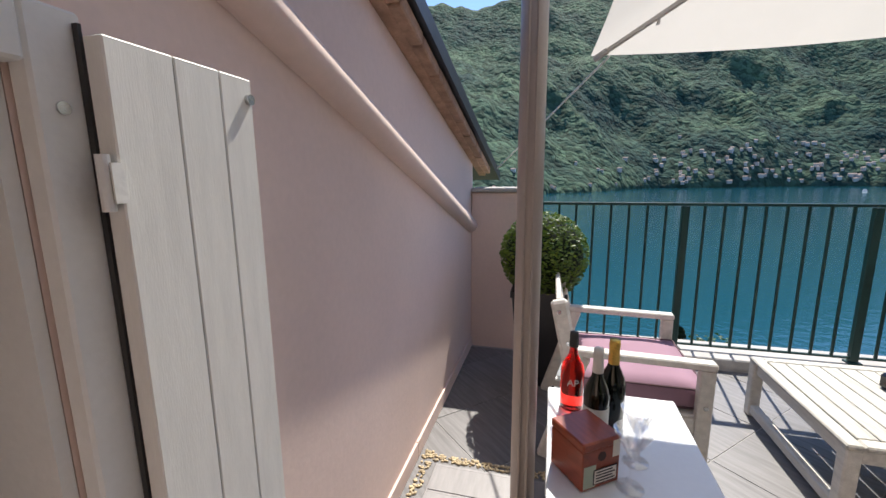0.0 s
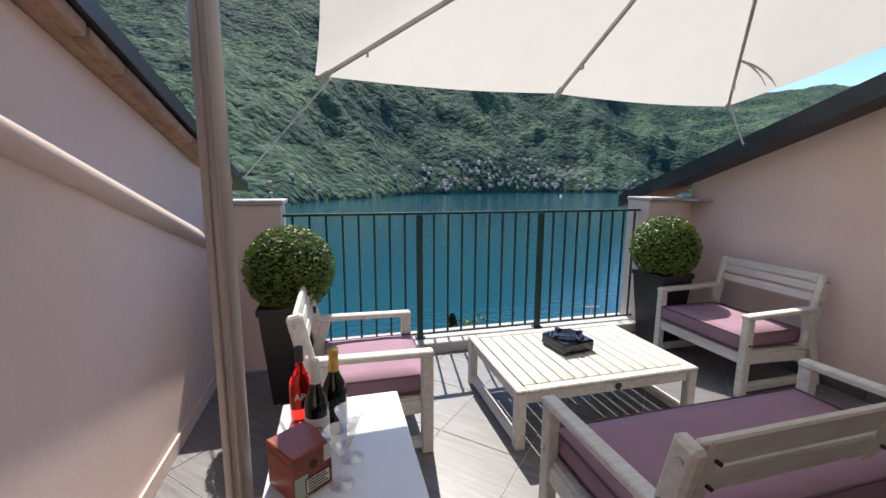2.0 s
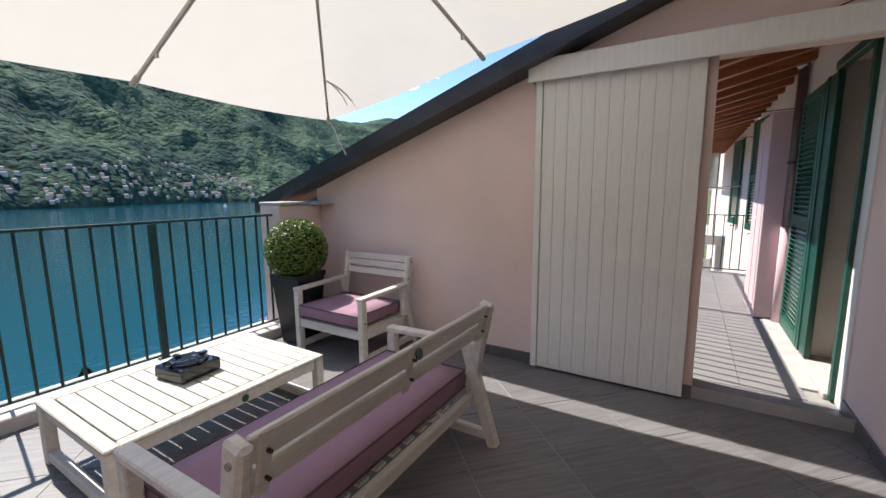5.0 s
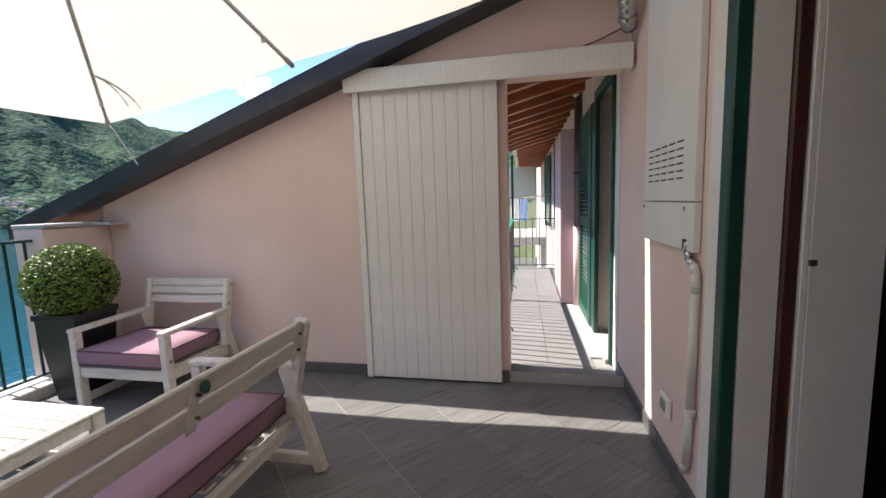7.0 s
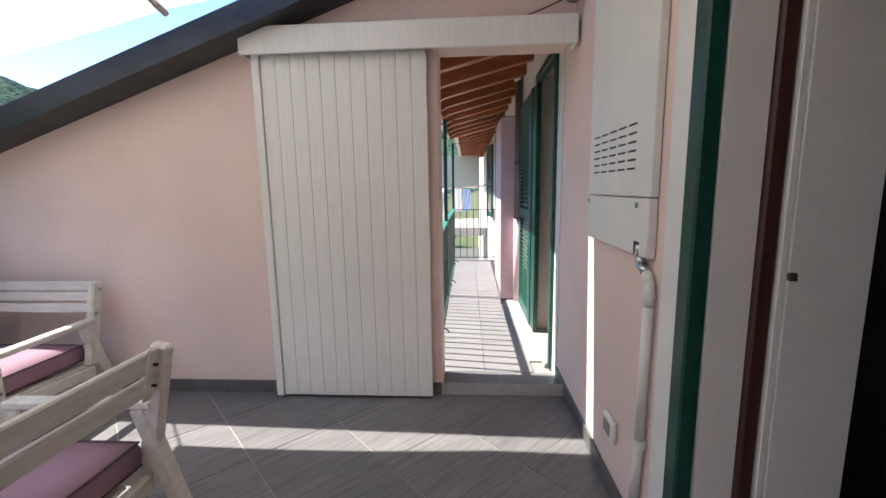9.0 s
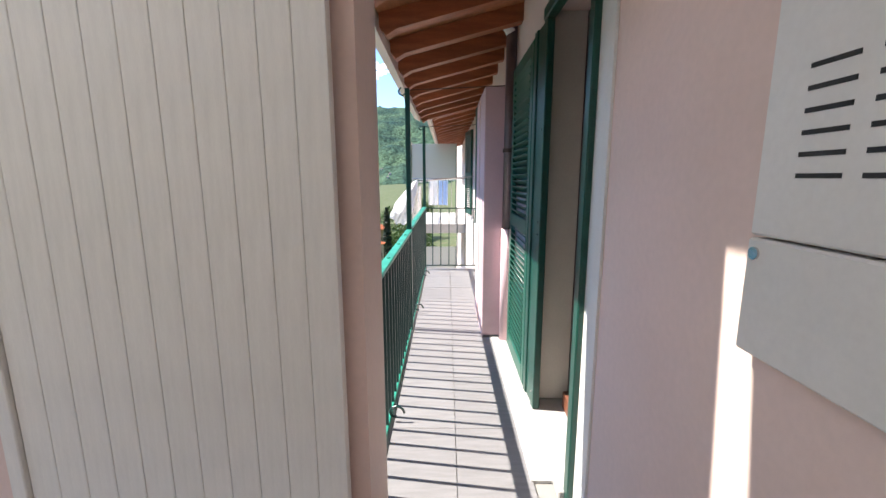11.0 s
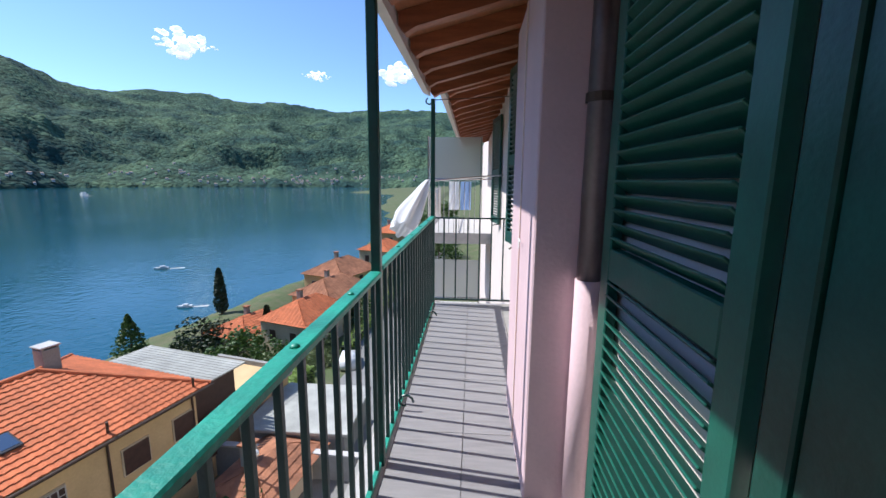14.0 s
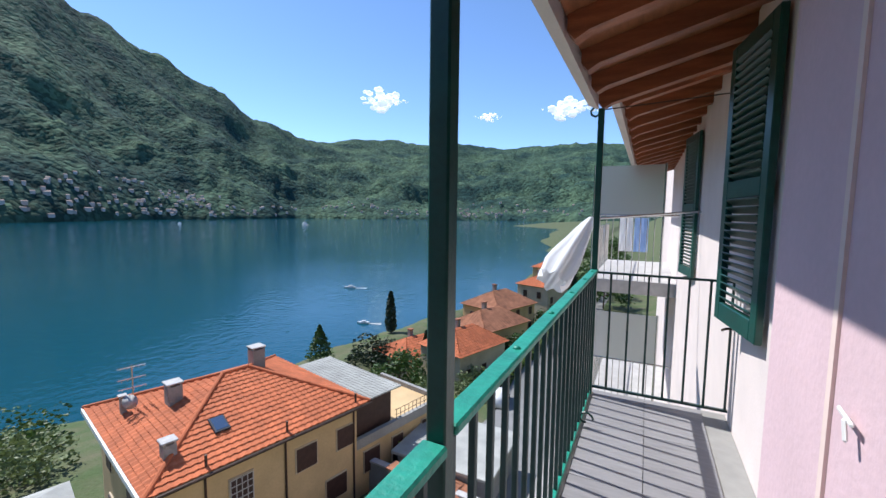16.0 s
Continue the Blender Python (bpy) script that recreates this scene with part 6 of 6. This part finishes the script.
# ---- things on and beyond the balcony ----
hk = thing("shutter_stay", pose(0.953, 7.02, 1.06), "grey cast iron shutter stay on the chimney breast", "shutter stay")
part("arm", beam(bm_new(), (-0.012, 0, 0.0), (-0.012, 0.055, 0.008), 0.006, 0.010, 0.003), M_PVC, hk)
part("catch", beam(bm_new(), (-0.016, 0.02, 0.004), (-0.016, 0.008, -0.03), 0.006, 0.010, 0.003), M_PVC, hk)
for y, w, z0, h in ((8.66, 0.60, 0.74, 1.62), (11.9, 0.62, 0.62, 1.75)):
    s = thing("window_shutter", pose(1.165, y, z0, 0, 0, 9), "dark green louvred shutter leaf open on the far wall", "shutter", "green shutters")
    louvre_leaf(s, w, h, M_GREEN)
    st = thing("shutter_stay", pose(1.19, y + w - 0.05, z0 - 0.06), "rusty iron shutter stay on the far wall", "shutter stay")
    part("arm", path_rod(bm_new(), [(0, 0, 0), (-0.07, 0, 0), (-0.09, 0.03, -0.02)], 0.008, 6), M_IRON, st)

for zoff in (0.0, -2.95):
    nb = thing("neighbour_balcony", pose(0, 15.05, zoff), "concrete neighbouring balcony with frosted screen and pale rail", "balcony", "neighbouring balconies")
    part("slab", box(bm_new(), -0.36, 1.198, 0, 4.0, -0.2, 0.06), M_STONE, nb, "pale concrete slab")
    part("screen", box(bm_new(), -0.33, 0.93, 0.05, 0.07, 1.38, 2.34), M_FROST, nb, "frosted glass screen")
    for x in (-0.35, 0.92):
        part("post", rod(bm_new(), (x, 0.06, 0.06), (x, 0.06, 2.36), 0.02, None, 8), M_STEEL, nb)
    part("screen_rail", rod(bm_new(), (-0.35, 0.06, 1.36), (1.19, 0.06, 1.36), 0.018, None, 8), M_STEEL, nb)
    me = mesh_of("baluster", rod(bm_new(), (0, 0.06, 0.06), (0, 0.06, 1.36), 0.009, None, 6), M_STEEL)
    for k in range(10):
        part("baluster", me, M_STEEL, nb).matrix_basis = pose(-0.22 + 0.125 * k, 0, 0)
    me = mesh_of("baluster", rod(bm_new(), (-0.34, 0, 0.06), (-0.34, 0, 1.1), 0.009, None, 6), M_STEEL)
    for k in range(24):
        part("baluster", me, M_STEEL, nb).matrix_basis = pose(0, 0.15 + 0.16 * k, 0)
    part("outer_rail", rod(bm_new(), (-0.34, 0.06, 1.1), (-0.34, 3.95, 1.1), 0.016, None, 8), M_STEEL, nb)
M_TOWEL = cloth_mat("blue_towel", (0.35, 0.50, 0.80), 0.3)
for k, x in enumerate((0.05, 0.38)):
    tw = thing("towel", pose(x, 16.9, 0.15), "pale blue towel hanging on the neighbouring balcony", "towel", "towels")
    bm = bm_new()
    v = [[bm.verts.new((0.30 * i / 6, 0.03 * math.sin(i * 1.7 + j), 1.15 - 0.2 * j)) for j in range(5)] for i in range(7)]
    for i in range(6):
        for j in range(4):
            bm.faces.new((v[i][j], v[i + 1][j], v[i + 1][j + 1], v[i][j + 1]))
    part("cloth", bm, M_TOWEL if k else M_CLOTH, tw)
    part("line", rod(bm_new(), (-0.2, 0, 1.16), (0.5, 0, 1.16), 0.004, None, 5), M_ROPE, tw)


def closed_parasol():
    p = thing("closed_parasol", pose(0.05, 11.4, 1.32), "furled white parasol leaning out over a balcony rail", "parasol")
    d = Vector((-0.24, -1.05, -0.62))
    rod_bm = rod(bm_new(), (1.14, 0.3, 0.1), (0, 0, 0), 0.014, None, 8)
    part("pole", rod_bm, M_STEEL, p)
    bm = bm_new()
    side = d.cross(Vector((0, 0, 1))).normalized()
    oth = d.cross(side).normalized()
    rings = []
    for k in range(9):
        f = k / 8
        r = 0.03 + 0.15 * f ** 0.8 * (1.0 if f < 0.85 else 1 - (f - 0.85) * 2.2)
        rings.append([bm.verts.new(d * f + (side * math.cos(a) + oth * math.sin(a)) * r * (1 + 0.28 * math.sin(a * 6 + f * 2))) for a in [i * math.tau / 24 for i in range(24)]])
    for a, b in zip(rings, rings[1:]):
        for i in range(24):
            bm.faces.new((a[i], a[(i + 1) % 24], b[(i + 1) % 24], b[i]))
    part("cloth", bm, M_CLOTH, p, "furled white cloth", True)


closed_parasol()


# ---- floor pieces: tiles and skirting ----
def clip_poly(poly, x0, x1, y0, y1):
    for axis, lim, sign in ((0, x0, 1), (0, x1, -1), (1, y0, 1), (1, y1, -1)):
        out = []
        for k, p in enumerate(poly):
            q = poly[(k + 1) % len(poly)]
            dp, dq = sign * (p[axis] - lim), sign * (q[axis] - lim)
            if dp >= 0:
                out.append(p)
            if dp * dq < 0:
                t = dp / (dp - dq)
                out.append((p[0] + t * (q[0] - p[0]), p[1] + t * (q[1] - p[1])))
        poly = out
        if len(poly) < 3:
            return []
    return poly


floor_ob = bpy.data.objects["floor"]


def tile_piece(poly, mt, parent, ang, cx, cy):
    """A clipped tile with its grain along its own edge."""
    c, s = math.cos(-ang), math.sin(-ang)
    loc = [((x - cx) * c - (y - cy) * s, (x - cx) * s + (y - cy) * c) for x, y in poly]
    area = sum(a[0] * b[1] - b[0] * a[1] for a, b in zip(loc, loc[1:] + loc[:1])) / 2
    if abs(area) < 0.0015:
        return
    o = part("tile", prism(bm_new(), loc, "z", -0.010, 0.0), mt, parent)
    o.matrix_basis = Matrix.Translation((cx, cy, 0)) @ Matrix.Rotation(ang, 4, "Z")


S = 0.49
diag = S * math.sqrt(2)
for i in range(-16, 14):
    for j in range(-16, 14):
        cx, cy = 0.505 + (i - j) * diag / 2 , 4.08 + (i + j) * diag / 2 + diag / 2
        h = diag / 2 - 0.004
        poly = clip_poly([(cx - h, cy), (cx, cy - h), (cx + h, cy), (cx, cy + h)], -2.968, 1.197, 0.273, 4.415)
        if poly:
            tile_piece(poly, M_TILE, floor_ob, radians(45 if (i + j) % 2 else 45), cx, cy)
for x0, x1 in ((0.404, 0.80), (0.804, 1.197)):
    tile_piece([(x0, 4.42), (x1, 4.42), (x1, 4.752), (x0, 4.752)], M_TILE, floor_ob, 0.0, (x0 + x1) / 2, 4.58)
slab_ob = bpy.data.objects["balcony_slab"]
y = 4.760
while y < 9.50:
    y1 = min(y + 0.60, 9.52)
    for x0, x1 in ((0.338, 0.692), (0.696, 1.050)):
        tile_piece([(x0, y), (x1, y), (x1, y1 - 0.003), (x0, y1 - 0.003)], M_TILE2, slab_ob, 0.0, (x0 + x1) / 2, (y + y1) / 2)
    y = y1

sk = structure("baseboard", box(bm_new(), -2.98, 1.19, 4.4175, 4.4195, 0.0, 0.08), M_GROUT, "dark grey tile skirting along the terrace walls", "baseboard")
for a0, a1, fixed, ax in ((-2.98, 0.40, 4.41, "x"), (3.22, 4.675, 1.192, "y"), (-2.98, -0.2, 0.278, "xs")):
    n = max(1, int((a1 - a0) / 0.45))
    for k in range(n):
        p0, p1 = a0 + k * (a1 - a0) / n, a0 + (k + 1) * (a1 - a0) / n - 0.003
        mt = M_SKIRT if ax != "xs" else M_PINK
        if ax == "y":
            b = box(bm_new(), fixed - 0.006, fixed + 0.006, p0, p1, 0.0, 0.085, 0.002)
        else:
            b = box(bm_new(), p0, p1, fixed - 0.006, fixed + 0.006, 0.0, 0.085, 0.002)
        part("skirting_tile", b, mt, sk)
